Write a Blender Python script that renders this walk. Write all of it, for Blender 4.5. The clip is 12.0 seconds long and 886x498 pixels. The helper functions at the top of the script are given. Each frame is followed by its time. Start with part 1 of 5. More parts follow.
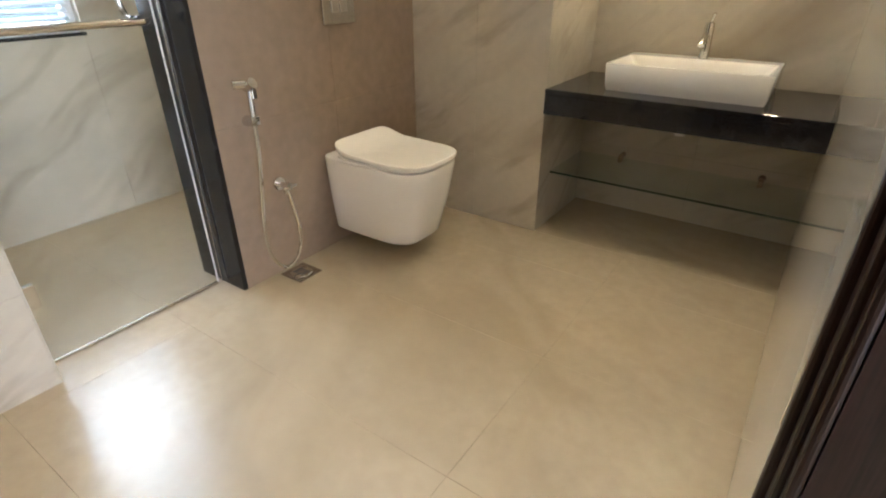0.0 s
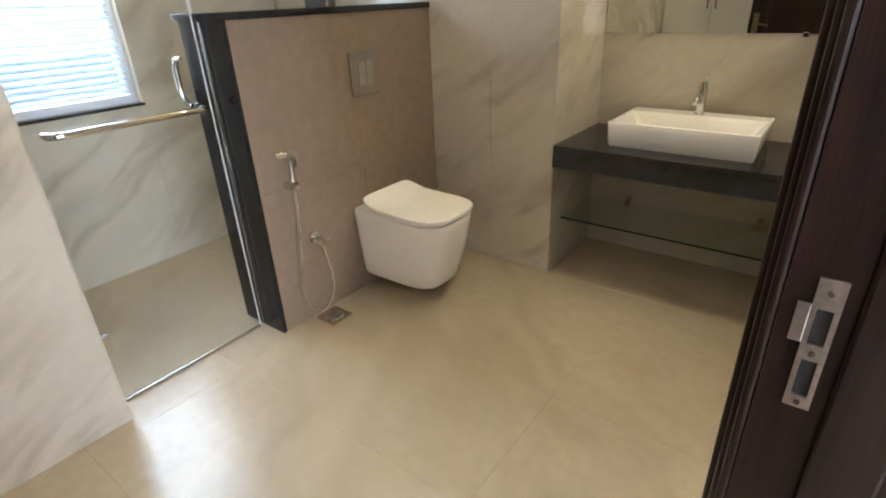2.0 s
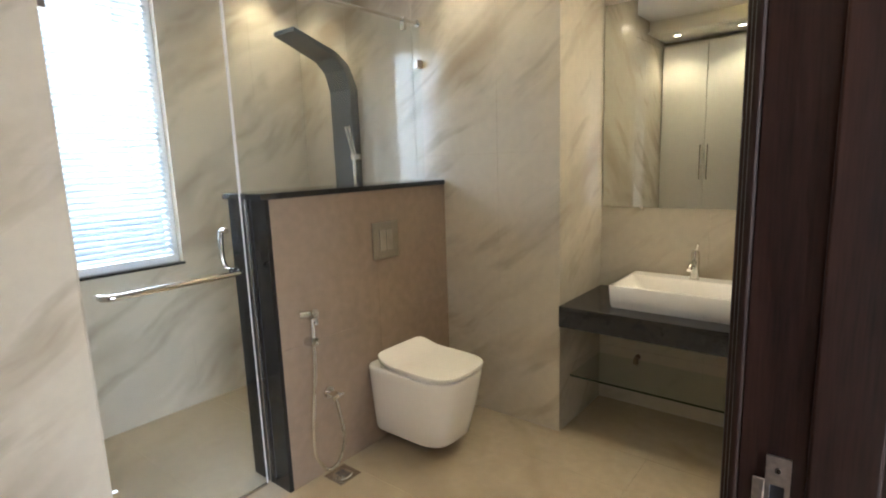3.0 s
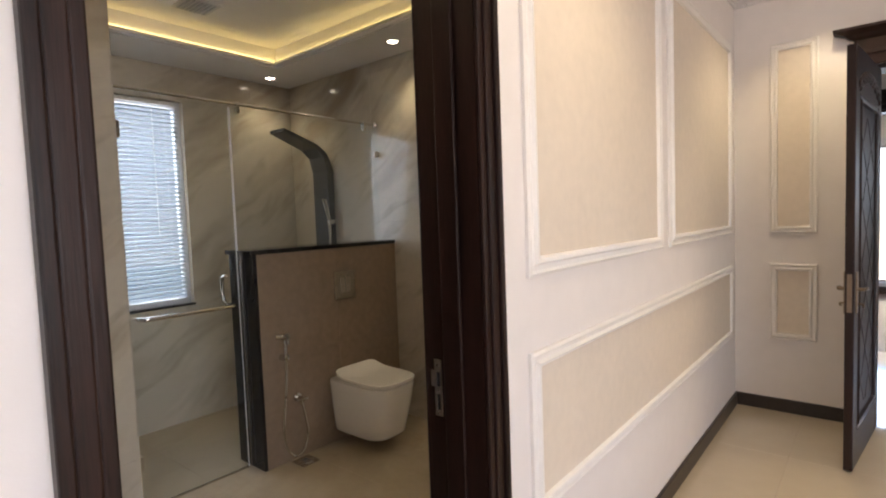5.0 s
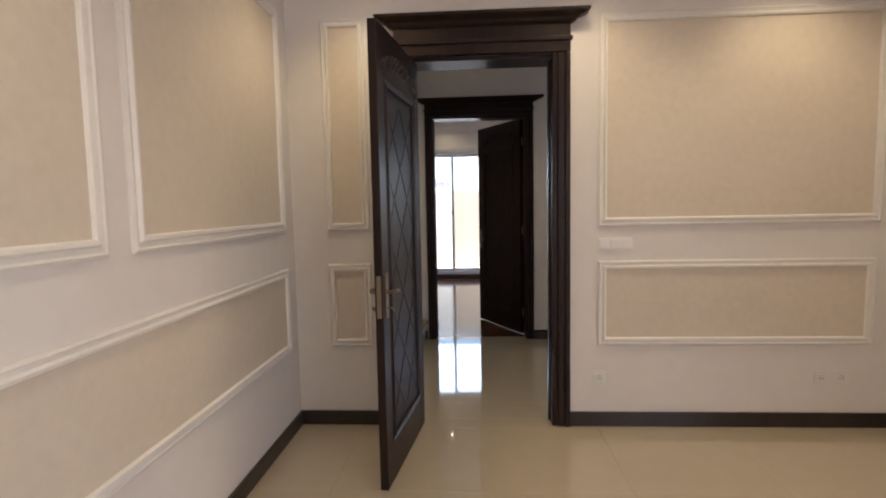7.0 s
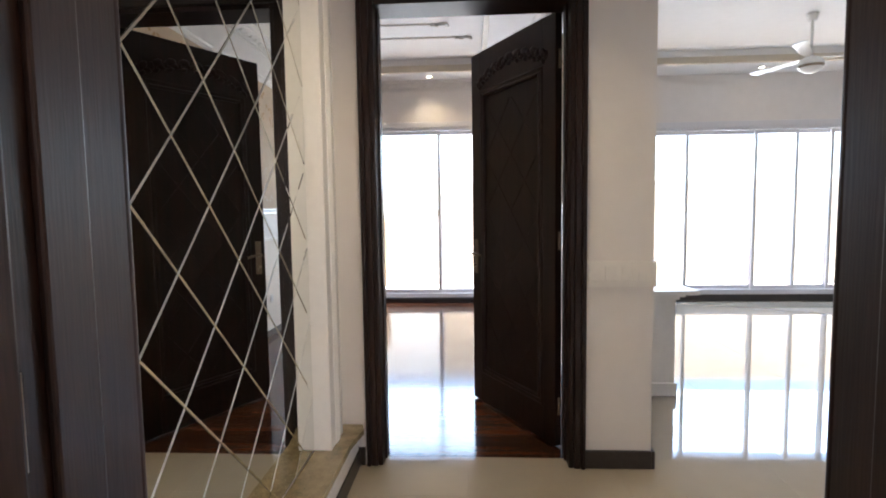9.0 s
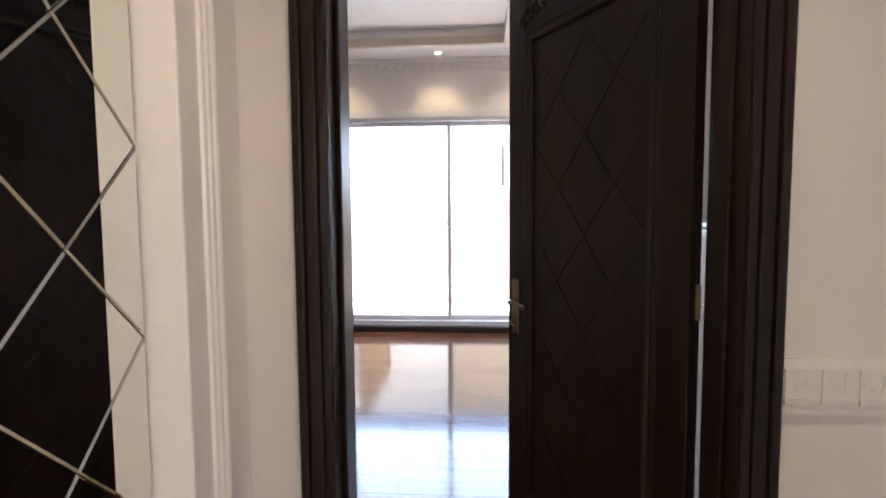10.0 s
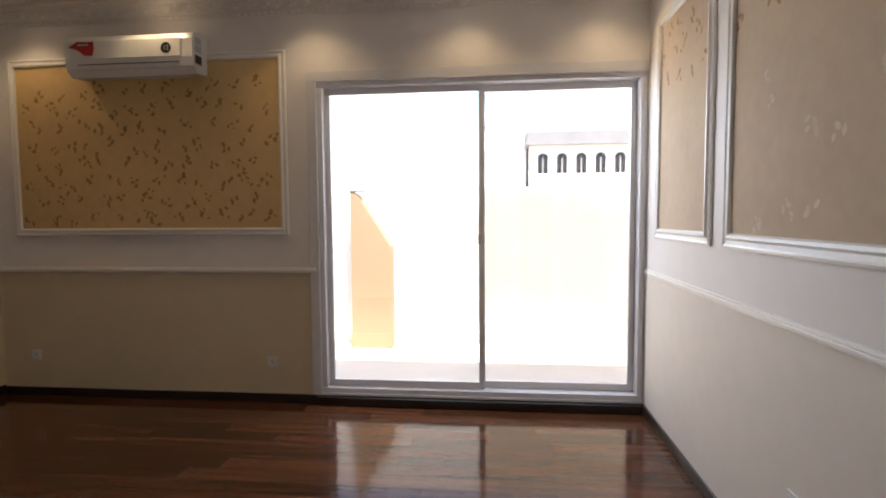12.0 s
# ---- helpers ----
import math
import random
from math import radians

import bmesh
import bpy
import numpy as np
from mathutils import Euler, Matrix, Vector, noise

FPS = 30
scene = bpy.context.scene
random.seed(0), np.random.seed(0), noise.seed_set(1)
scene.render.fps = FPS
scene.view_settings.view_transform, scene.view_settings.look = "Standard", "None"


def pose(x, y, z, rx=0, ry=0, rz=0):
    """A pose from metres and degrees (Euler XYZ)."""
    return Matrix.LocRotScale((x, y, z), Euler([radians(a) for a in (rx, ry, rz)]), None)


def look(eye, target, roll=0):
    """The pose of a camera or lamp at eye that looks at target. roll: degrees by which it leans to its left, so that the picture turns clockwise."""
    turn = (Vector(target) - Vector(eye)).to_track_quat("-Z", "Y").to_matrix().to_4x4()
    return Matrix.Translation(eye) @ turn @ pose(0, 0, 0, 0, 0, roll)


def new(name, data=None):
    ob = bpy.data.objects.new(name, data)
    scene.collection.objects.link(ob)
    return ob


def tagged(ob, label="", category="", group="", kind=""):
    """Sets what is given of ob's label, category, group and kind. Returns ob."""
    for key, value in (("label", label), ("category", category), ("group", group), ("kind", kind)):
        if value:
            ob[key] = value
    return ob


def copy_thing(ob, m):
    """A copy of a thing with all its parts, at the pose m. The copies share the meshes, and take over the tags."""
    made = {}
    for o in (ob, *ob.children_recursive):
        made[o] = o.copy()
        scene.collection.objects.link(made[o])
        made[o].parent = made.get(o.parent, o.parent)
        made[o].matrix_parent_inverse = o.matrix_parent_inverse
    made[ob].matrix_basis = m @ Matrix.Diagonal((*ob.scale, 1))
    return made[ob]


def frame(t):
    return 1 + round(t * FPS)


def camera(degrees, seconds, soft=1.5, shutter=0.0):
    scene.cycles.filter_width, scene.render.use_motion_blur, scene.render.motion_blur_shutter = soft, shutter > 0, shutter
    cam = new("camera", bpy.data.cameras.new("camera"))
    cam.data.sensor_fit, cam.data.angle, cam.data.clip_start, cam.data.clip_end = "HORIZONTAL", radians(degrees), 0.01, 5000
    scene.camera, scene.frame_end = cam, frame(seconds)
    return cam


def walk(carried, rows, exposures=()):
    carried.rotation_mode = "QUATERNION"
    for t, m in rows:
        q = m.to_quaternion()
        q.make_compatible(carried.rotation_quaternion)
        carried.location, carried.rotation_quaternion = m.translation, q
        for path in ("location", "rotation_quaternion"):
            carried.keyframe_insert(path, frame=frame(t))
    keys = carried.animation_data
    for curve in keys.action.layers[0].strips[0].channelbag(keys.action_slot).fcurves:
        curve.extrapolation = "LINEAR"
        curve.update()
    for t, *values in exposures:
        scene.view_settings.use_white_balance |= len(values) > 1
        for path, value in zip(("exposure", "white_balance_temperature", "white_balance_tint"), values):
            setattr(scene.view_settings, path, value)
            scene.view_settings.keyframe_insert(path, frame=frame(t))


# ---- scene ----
cam = camera(80.6, 12.0, soft=2.0)
PATH = [
    (0, (-0.311, 0.041, 1.21), (-1.327, 1.485, 0.271), -0.4),
    (0.5, (-0.293, -0.002, 1.223), (-1.278, 1.417, 0.215), -0.8),
    (1, (-0.266, -0.02, 1.281), (-1.236, 1.362, 0.208), -1.3),
    (1.5, (-0.24, -0.027, 1.37), (-1.248, 1.317, 0.284), -2.3),
    (2, (-0.2, -0.067, 1.425), (-1.31, 1.353, 0.556), -2.5),
    (2.5, (-0.167, -0.113, 1.491), (-1.35, 1.386, 0.896), -2.2),
    (3, (-0.109, -0.156, 1.517), (-1.351, 1.376, 1.185), -2.0),
    (3.2, (-0.092, -0.184, 1.527), (-1.34, 1.361, 1.287), -2.1),
    (4.8, (0.712, -0.58, 1.568), (-0.56, 0.959, 1.45), -2.2),
    (5, (0.857, -0.617, 1.567), (-0.42, 0.917, 1.447), -2.1),
    (5.5, (0.982, -0.699, 1.582), (0.064, 1.073, 1.446), -1.8),
    (6, (1.052, -0.571, 1.548), (0.687, 1.39, 1.4), -1.6),
    (6.5, (1.174, -0.112, 1.517), (0.987, 1.873, 1.362), -1.4),
    (7, (1.237, 0.493, 1.519), (1.115, 2.482, 1.351), -1.1),
    (7.2, (1.284, 0.792, 1.506), (1.18, 2.781, 1.325), -0.8),
    (8.9, (1.305, 3.409, 1.391), (1.189, 5.399, 1.237), -0.7),
    (9, (1.299, 3.556, 1.405), (1.182, 5.546, 1.251), -0.8),
    (9.5, (1.229, 4.287, 1.454), (1.094, 6.277, 1.3), -0.6),
    (9.8, (1.189, 4.725, 1.459), (1.049, 6.714, 1.306), -1.0),
    (10, (1.166, 5.018, 1.481), (1.025, 7.007, 1.335), -0.4),
    (10.5, (1.082, 5.739, 1.525), (0.922, 7.727, 1.377), -0.5),
    (11, (1.1, 6.469, 1.531), (0.928, 8.456, 1.384), -0.6),
    (11.5, (1.02, 6.945, 1.55), (0.861, 8.936, 1.414), -0.6),
    (12, (0.902, 7.249, 1.529), (0.701, 9.235, 1.403), -0.4),
]
EXPOSURES = [
    (0.0, 3.55, 5550, 11),
    (2.0, 3.45, 5450, 10),
    (3.0, 3.4, 5450, 10),
    (5.0, 2.05, 5950, 15),
    (6.0, 1.84, 6000, 15),
    (7.0, 1.54, 6000, 15),
    (9.0, 2.75, 6000, 14),
    (10.5, 2.9, 6250, 18),
    (11.0, 3.1, 6500, 17),
    (11.5, 2.45, 6700, 17),
    (12.0, 1.85, 6900, 17),
]
walk(cam, [(t, look(eye, to, roll)) for t, eye, to, roll in PATH], EXPOSURES)

# ---- world and lights ----
SKY, ROOM_W, HALL_W, SHOWER_W, BED_W, COVE_W = 0.15, 21, 30, 5.8, 18, 1.0
BED_SPOT, BATH_SPOT, ROOM_SPOT, LOBBY_SPOT = 13, 2.6, 2.8, 10
world = bpy.data.worlds.new("sky")
scene.world = world
world.use_nodes = True
sky = world.node_tree.nodes.new("ShaderNodeTexSky")
sky.sky_type, sky.sun_disc = "NISHITA", False
sky.sun_elevation, sky.sun_rotation = radians(70.4), radians(153)
world.node_tree.links.new(sky.outputs[0], world.node_tree.nodes["Background"].inputs[0])
world.node_tree.nodes["Background"].inputs[1].default_value = SKY


def lamp(name, kind, energy, m, colour=(1, 1, 1), size=(1, 1), spot=100):
    data = bpy.data.lights.new(name, kind)
    data.energy, data.color = energy, colour
    if kind == "AREA":
        data.shape, data.size, data.size_y = "RECTANGLE", size[0], size[1]
    if kind == "SPOT":
        data.spot_size, data.spot_blend, data.shadow_soft_size = radians(spot), 0.7, 0.04
    if kind == "SUN":
        data.angle = radians(0.6)
    ob = new(name, data)
    ob.matrix_world = m
    return ob


lamp("sun", "SUN", 5.0, look((0, 0, 0), (-0.15, 0.3, -0.94)), (1, 0.95, 0.88))
# sky light in the large openings
lamp("window_sky_light", "AREA", ROOM_W, look((0.75, 12.3, 2.25), (0.75, 0, 0.9)), (0.70, 0.85, 1), (2.9, 1.1))
lamp("hall_sky_light", "AREA", HALL_W, look((5.75, 12.3, 2.2), (5.75, 0, 0.9)), (0.72, 0.86, 1), (5.0, 1.0))
lamp("shower_sky_light", "AREA", SHOWER_W, look((-3.68, 0.95, 1.76), (0, 0.95, 1.3)), (0.92, 0.97, 1), (0.8, 1.6))
lamp("bedroom_sky_light", "AREA", BED_W, look((4.12, -1.1, 1.65), (0, -0.9, 1.3)), (1, 0.95, 0.9), (2.2, 1.8))

# ---- materials ----


def mat(name, colour, rough=0.5, metal=0.0, vary=0.06, scale=6.0, bump=0.0, bump_scale=80.0, piece=0.0, stretch=(1, 1, 1), coat=0.0, spec=0.5):
    """A surface whose colour drifts at two scales, with fine relief; piece: how far single pieces differ."""
    m = bpy.data.materials.new(name)
    m.use_nodes = True
    n, l = m.node_tree.nodes, m.node_tree.links
    b = n["Principled BSDF"]
    b.inputs["Roughness"].default_value, b.inputs["Metallic"].default_value = rough, metal
    b.inputs["Coat Weight"].default_value, b.inputs["Coat Roughness"].default_value = coat, 0.05
    b.inputs["Specular IOR Level"].default_value = spec
    co, mp = n.new("ShaderNodeTexCoord"), n.new("ShaderNodeMapping")
    geo = n.new("ShaderNodeNewGeometry")
    mp.inputs["Scale"].default_value = stretch
    l.new(geo.outputs["Position"], mp.inputs[0])
    big, fine = n.new("ShaderNodeTexNoise"), n.new("ShaderNodeTexNoise")
    big.inputs["Scale"].default_value, big.inputs["Detail"].default_value = scale * 0.3, 5
    fine.inputs["Scale"].default_value, fine.inputs["Detail"].default_value = scale * 4, 6
    l.new(mp.outputs[0], big.inputs[0]), l.new(mp.outputs[0], fine.inputs[0])
    mix = n.new("ShaderNodeMath")
    mix.operation = "ADD"
    l.new(big.outputs[0], mix.inputs[0]), l.new(fine.outputs[0], mix.inputs[1])
    total = mix.outputs[0]
    if piece:
        info, mul, add = n.new("ShaderNodeObjectInfo"), n.new("ShaderNodeMath"), n.new("ShaderNodeMath")
        mul.operation, mul.inputs[1].default_value = "MULTIPLY_ADD", piece
        mul.inputs[2].default_value = -piece / 2
        l.new(info.outputs["Random"], mul.inputs[0])
        l.new(mul.outputs[0], add.inputs[0]), l.new(total, add.inputs[1])
        total = add.outputs[0]
    ramp = n.new("ShaderNodeValToRGB")
    ramp.color_ramp.elements[0].position, ramp.color_ramp.elements[1].position = 0.3, 0.7
    half = n.new("ShaderNodeMath")
    half.operation, half.inputs[1].default_value = "MULTIPLY", 0.5
    l.new(total, half.inputs[0]), l.new(half.outputs[0], ramp.inputs[0])
    ramp.color_ramp.elements[0].color = (*[c * (1 - 2 * vary) for c in colour], 1)
    ramp.color_ramp.elements[1].color = (*[min(1, c * (1 + 2 * vary)) for c in colour], 1)
    l.new(ramp.outputs[0], b.inputs["Base Color"])
    if bump:
        tex, bp = n.new("ShaderNodeTexNoise"), n.new("ShaderNodeBump")
        tex.inputs["Scale"].default_value, tex.inputs["Detail"].default_value = bump_scale, 4
        bp.inputs["Strength"].default_value, bp.inputs["Distance"].default_value = bump, 0.004
        l.new(mp.outputs[0], tex.inputs[0]), l.new(tex.outputs[0], bp.inputs["Height"]), l.new(bp.outputs[0], b.inputs["Normal"])
    return m


def veined(name, colour, vein, rough, amount=0.5, freq=2.2, wander=0.35, mottle=0.07):
    """Polished stone-look tile: long soft veins that rise along the wall, broad ones and fine ones."""
    m = mat(name, colour, rough, vary=mottle, scale=5, piece=0.05)
    n, l = m.node_tree.nodes, m.node_tree.links
    b = n["Principled BSDF"]
    base = b.inputs["Base Color"].links[0].from_socket
    geo, warp, far, near = n.new("ShaderNodeNewGeometry"), n.new("ShaderNodeTexNoise"), n.new("ShaderNodeVectorMath"), n.new("ShaderNodeVectorMath")
    warp.inputs["Scale"].default_value, warp.inputs["Detail"].default_value = 1.1, 2
    far.operation, near.operation = "SCALE", "ADD"
    far.inputs["Scale"].default_value = wander
    l.new(geo.outputs["Position"], warp.inputs[0]), l.new(warp.outputs["Color"], far.inputs[0])
    l.new(geo.outputs["Position"], near.inputs[0]), l.new(far.outputs[0], near.inputs[1])
    axes = []
    for axis in ((0.5 * freq, 0.5 * freq, -0.72 * freq), (0.25, 0.3, 0.38), (0.3, -0.3, 0.0)):
        dot = n.new("ShaderNodeVectorMath")
        dot.operation, dot.inputs[1].default_value = "DOT_PRODUCT", axis
        l.new(near.outputs[0], dot.inputs[0])
        axes.append(dot.outputs["Value"])
    comb = n.new("ShaderNodeCombineXYZ")
    for k in range(3):
        l.new(axes[k], comb.inputs[k])
    col = base
    for scale, lo, hi, gain, tint in ((1.5, 0.5, 0.72, amount, vein), (4.5, 0.56, 0.72, amount * 0.6, vein), (2.6, 0.58, 0.74, amount * 0.5, tuple(min(1, c * 1.25) for c in colour))):
        tex, ramp, mx = n.new("ShaderNodeTexNoise"), n.new("ShaderNodeValToRGB"), n.new("ShaderNodeMix")
        tex.inputs["Scale"].default_value, tex.inputs["Detail"].default_value = scale, 3
        ramp.color_ramp.elements[0].position, ramp.color_ramp.elements[1].position = lo, hi
        ramp.color_ramp.elements[1].color = (gain, gain, gain, 1)
        mx.data_type = "RGBA"
        l.new(comb.outputs[0], tex.inputs[0]), l.new(tex.outputs[0], ramp.inputs[0]), l.new(ramp.outputs[0], mx.inputs["Factor"])
        l.new(col, mx.inputs[6])
        mx.inputs[7].default_value = (*tint, 1)
        col = mx.outputs[2]
    l.new(col, b.inputs["Base Color"])
    return m


def glassy(name, tint, rough=0.0):
    m = bpy.data.materials.new(name)
    m.use_nodes = True
    n, l = m.node_tree.nodes, m.node_tree.links
    out = n["Material Output"]
    tr, gl, mx, fr = n.new("ShaderNodeBsdfTransparent"), n.new("ShaderNodeBsdfGlossy"), n.new("ShaderNodeMixShader"), n.new("ShaderNodeMath")
    lw, pw = n.new("ShaderNodeLayerWeight"), n.new("ShaderNodeMath")
    pw.operation, pw.inputs[1].default_value = "POWER", 4.0
    fr.operation, fr.inputs[1].default_value, fr.inputs[2].default_value = "MULTIPLY_ADD", 0.5, 0.03
    lw.inputs[0].default_value = 0.5
    l.new(lw.outputs["Facing"], pw.inputs[0]), l.new(pw.outputs[0], fr.inputs[0])
    tr.inputs[0].default_value, gl.inputs["Roughness"].default_value = (*tint, 1), rough
    l.new(fr.outputs[0], mx.inputs[0]), l.new(tr.outputs[0], mx.inputs[1]), l.new(gl.outputs[0], mx.inputs[2]), l.new(mx.outputs[0], out.inputs[0])
    return m


def glowing(name, colour, strength):
    m = bpy.data.materials.new(name)
    m.use_nodes = True
    b = m.node_tree.nodes["Principled BSDF"]
    b.inputs["Base Color"].default_value = (0.8, 0.8, 0.8, 1)
    b.inputs["Emission Color"].default_value, b.inputs["Emission Strength"].default_value = (*colour, 1), strength
    return m


PAINT = mat("warm_white_paint", (0.8, 0.75, 0.712), 0.62, vary=0.02, scale=2, bump=0.08, bump_scale=120)
TRIM = mat("white_trim_paint", (0.84, 0.80, 0.75), 0.35, vary=0.02, scale=8, bump=0.1, bump_scale=60)
CREAM = mat("cream_textured_wallpaper", (0.72, 0.63, 0.52), 0.65, vary=0.03, scale=5, bump=0.15, bump_scale=90)
BUFF = mat("buff_wall_paint", (0.70, 0.58, 0.40), 0.5, vary=0.02, scale=2, bump=0.08, bump_scale=120)
# lower wall near the window: its glare is put into this paler colour
GLAREWALL = mat("window_glare_wall_paint", (0.77, 0.69, 0.60), 0.65, vary=0.02, scale=2, bump=0.08, bump_scale=120)
PAPER = mat("ochre_wallpaper", (0.70, 0.47, 0.215), 0.55, vary=0.05, scale=3, bump=0.15, bump_scale=160)
PRINT = mat("brown_leaf_print", (0.40, 0.225, 0.075), 0.6, vary=0.2, scale=40)
CEIL = mat("ceiling_paint", (0.82, 0.79, 0.76), 0.6, vary=0.015, scale=2)
CORNICE = mat("plaster_cornice", (0.78, 0.74, 0.70), 0.6, vary=0.04, scale=20, bump=0.5, bump_scale=40)
WOOD = mat("dark_stained_wood", (0.0165, 0.0070, 0.0050), 0.38, spec=0.3, vary=0.42, scale=9, bump=0.1, bump_scale=24, stretch=(9, 9, 0.45))
SKIRT = mat("dark_skirting", (0.028, 0.02, 0.017), 0.3, vary=0.2, scale=10)
TILE = mat("polished_cream_tile", (0.48, 0.405, 0.30), 0.035, vary=0.02, scale=2, piece=0.05, coat=0.6)
BATHF = veined("matt_beige_floor_tile", (0.405, 0.34, 0.25), (0.29, 0.235, 0.16), 0.25, 0.6, 1.3, 0.7, 0.05)
BATHW = veined("veined_beige_wall_tile", (0.56, 0.51, 0.42), (0.31, 0.255, 0.185), 0.08, 0.85, 2.4, 0.35, 0.035)
BROWN = veined("brown_stone_tile", (0.265, 0.20, 0.145), (0.33, 0.26, 0.19), 0.25, 0.35, 1.2, 0.8, 0.08)
GROUT = mat("beige_grout", (0.44, 0.38, 0.29), 0.8, vary=0.05)
GRANITE = mat("black_granite", (0.012, 0.012, 0.014), 0.1, vary=0.3, scale=60)
SPECK = mat("speckled_granite", (0.34, 0.27, 0.16), 0.12, vary=0.3, scale=45)
CERAMIC = mat("white_ceramic", (0.82, 0.79, 0.75), 0.08, vary=0.01, coat=0.5)
CHROME = mat("chrome", (0.75, 0.73, 0.70), 0.1, 1.0, vary=0.03)
STEEL = mat("brushed_steel", (0.55, 0.52, 0.48), 0.25, 1.0, vary=0.06, bump=0.1)
PLATE = mat("worn_strike_steel", (0.55, 0.50, 0.46), 0.32, 1.0, vary=0.15, scale=30)
SHGREY = mat("shower_panel_grey", (0.16, 0.17, 0.18), 0.25, 0.6, vary=0.05)
BRASS = mat("antique_brass", (0.27, 0.21, 0.15), 0.28, 1.0, vary=0.12, scale=30)
ALU = mat("white_aluminium", (0.72, 0.70, 0.71), 0.3, vary=0.02)
WHITE = mat("white_plastic", (0.82, 0.80, 0.77), 0.25, vary=0.01)
CAB = mat("white_lacquer", (0.78, 0.76, 0.70), 0.25, vary=0.015)
BLACK = mat("black_plastic", (0.02, 0.02, 0.022), 0.35, vary=0.1)
RED = mat("red_sticker", (0.55, 0.03, 0.035), 0.4, vary=0.1)
BLIND = mat("white_blind_slat", (0.52, 0.56, 0.58), 0.4, vary=0.02)
n, l = BLIND.node_tree.nodes, BLIND.node_tree.links
thin, mx = n.new("ShaderNodeBsdfTranslucent"), n.new("ShaderNodeMixShader")
thin.inputs[0].default_value, mx.inputs[0].default_value = (0.6, 0.66, 0.70, 1), 0.07
l.new(n["Principled BSDF"].outputs[0], mx.inputs[1]), l.new(thin.outputs[0], mx.inputs[2]), l.new(mx.outputs[0], n["Material Output"].inputs[0])
TAN = mat("tan_patterned_wallpaper", (0.60, 0.46, 0.33), 0.85, spec=0.2, vary=0.04, scale=4, bump=0.1, bump_scale=140)
# leaf print whose shiny highlights are put into a lighter colour
SHEENPRINT = mat("sheen_leaf_print", (0.68, 0.57, 0.45), 0.75, spec=0.2, vary=0.1, scale=40)
PLANK = mat("red_brown_plank", (0.085, 0.030, 0.013), 0.11, spec=0.38, vary=0.35, scale=8, piece=0.5, stretch=(0.6, 7, 7), bump=0.015, bump_scale=12)
GAP = mat("dark_joint", (0.02, 0.01, 0.007), 0.6)
RENDERW = mat("white_render", (0.8, 0.78, 0.74), 0.85, vary=0.03, bump=0.2)
# the parapet's shaded stretch, its shade put into a beige colour
SHADERENDER = mat("shaded_beige_render", (0.54, 0.45, 0.345), 0.85, vary=0.04, bump=0.2)
# darker copy of the parapet's beige, with the stair cheek's shade in it
STAIRSHADE = mat("stair_shade_render", (0.36, 0.25, 0.155), 0.85, vary=0.05, bump=0.2)
SHELFEDGE = mat("green_glass_edge", (0.02, 0.05, 0.035), 0.1)
BLUEGLASS = mat("blue_grey_glazing", (0.10, 0.14, 0.18), 0.1, vary=0.1)
SLATE = mat("slate_grey_render", (0.25, 0.25, 0.265), 0.8, vary=0.08)
GREY = mat("grey_render", (0.5, 0.49, 0.49), 0.8, vary=0.05)
PAVE = mat("pale_terrace_tile", (0.6, 0.56, 0.5), 0.7, vary=0.08)
SOIL = mat("dry_ground", (0.36, 0.29, 0.21), 0.95, vary=0.2, scale=0.5)
GLASS = glassy("clear_glass", (0.97, 0.985, 0.98))
GREENGLASS = glassy("green_shelf_glass", (0.93, 0.96, 0.94))
MIRROR = mat("mirror", (0.78, 0.79, 0.75), 0.0, 1.0, vary=0.0)
GLOW = glowing("lamp_glow", (1.0, 0.86, 0.62), 4.0)
COVE = glowing("cove_strip", (1.0, 0.72, 0.22), COVE_W)

# ---- builders ----
ORIGIN = {}


def box(bm, x0, y0, z0, x1, y1, z1, bevel=0.0):
    r = bmesh.ops.create_cube(bm, size=1)
    v = r["verts"]
    for p in v:
        p.co = ((p.co.x + 0.5) * (x1 - x0) + x0, (p.co.y + 0.5) * (y1 - y0) + y0, (p.co.z + 0.5) * (z1 - z0) + z0)
    if bevel:
        e = list({e for p in v for e in p.link_edges})
        bmesh.ops.bevel(bm, geom=e, offset=bevel, segments=2, affect="EDGES", profile=0.5)
    return bm


def B(*a, bevel=0.0):
    return box(bmesh.new(), *a, bevel=bevel)


def rod(bm, a, b, r, r2=None, n=16):
    """A round bar from a to b."""
    a, b = Vector(a), Vector(b)
    d = b - a
    m = Matrix.Translation((a + b) / 2) @ d.to_track_quat("Z", "Y").to_matrix().to_4x4()
    bmesh.ops.create_cone(bm, cap_ends=True, segments=n, radius1=r, radius2=r if r2 is None else r2, depth=d.length, matrix=m)
    return bm


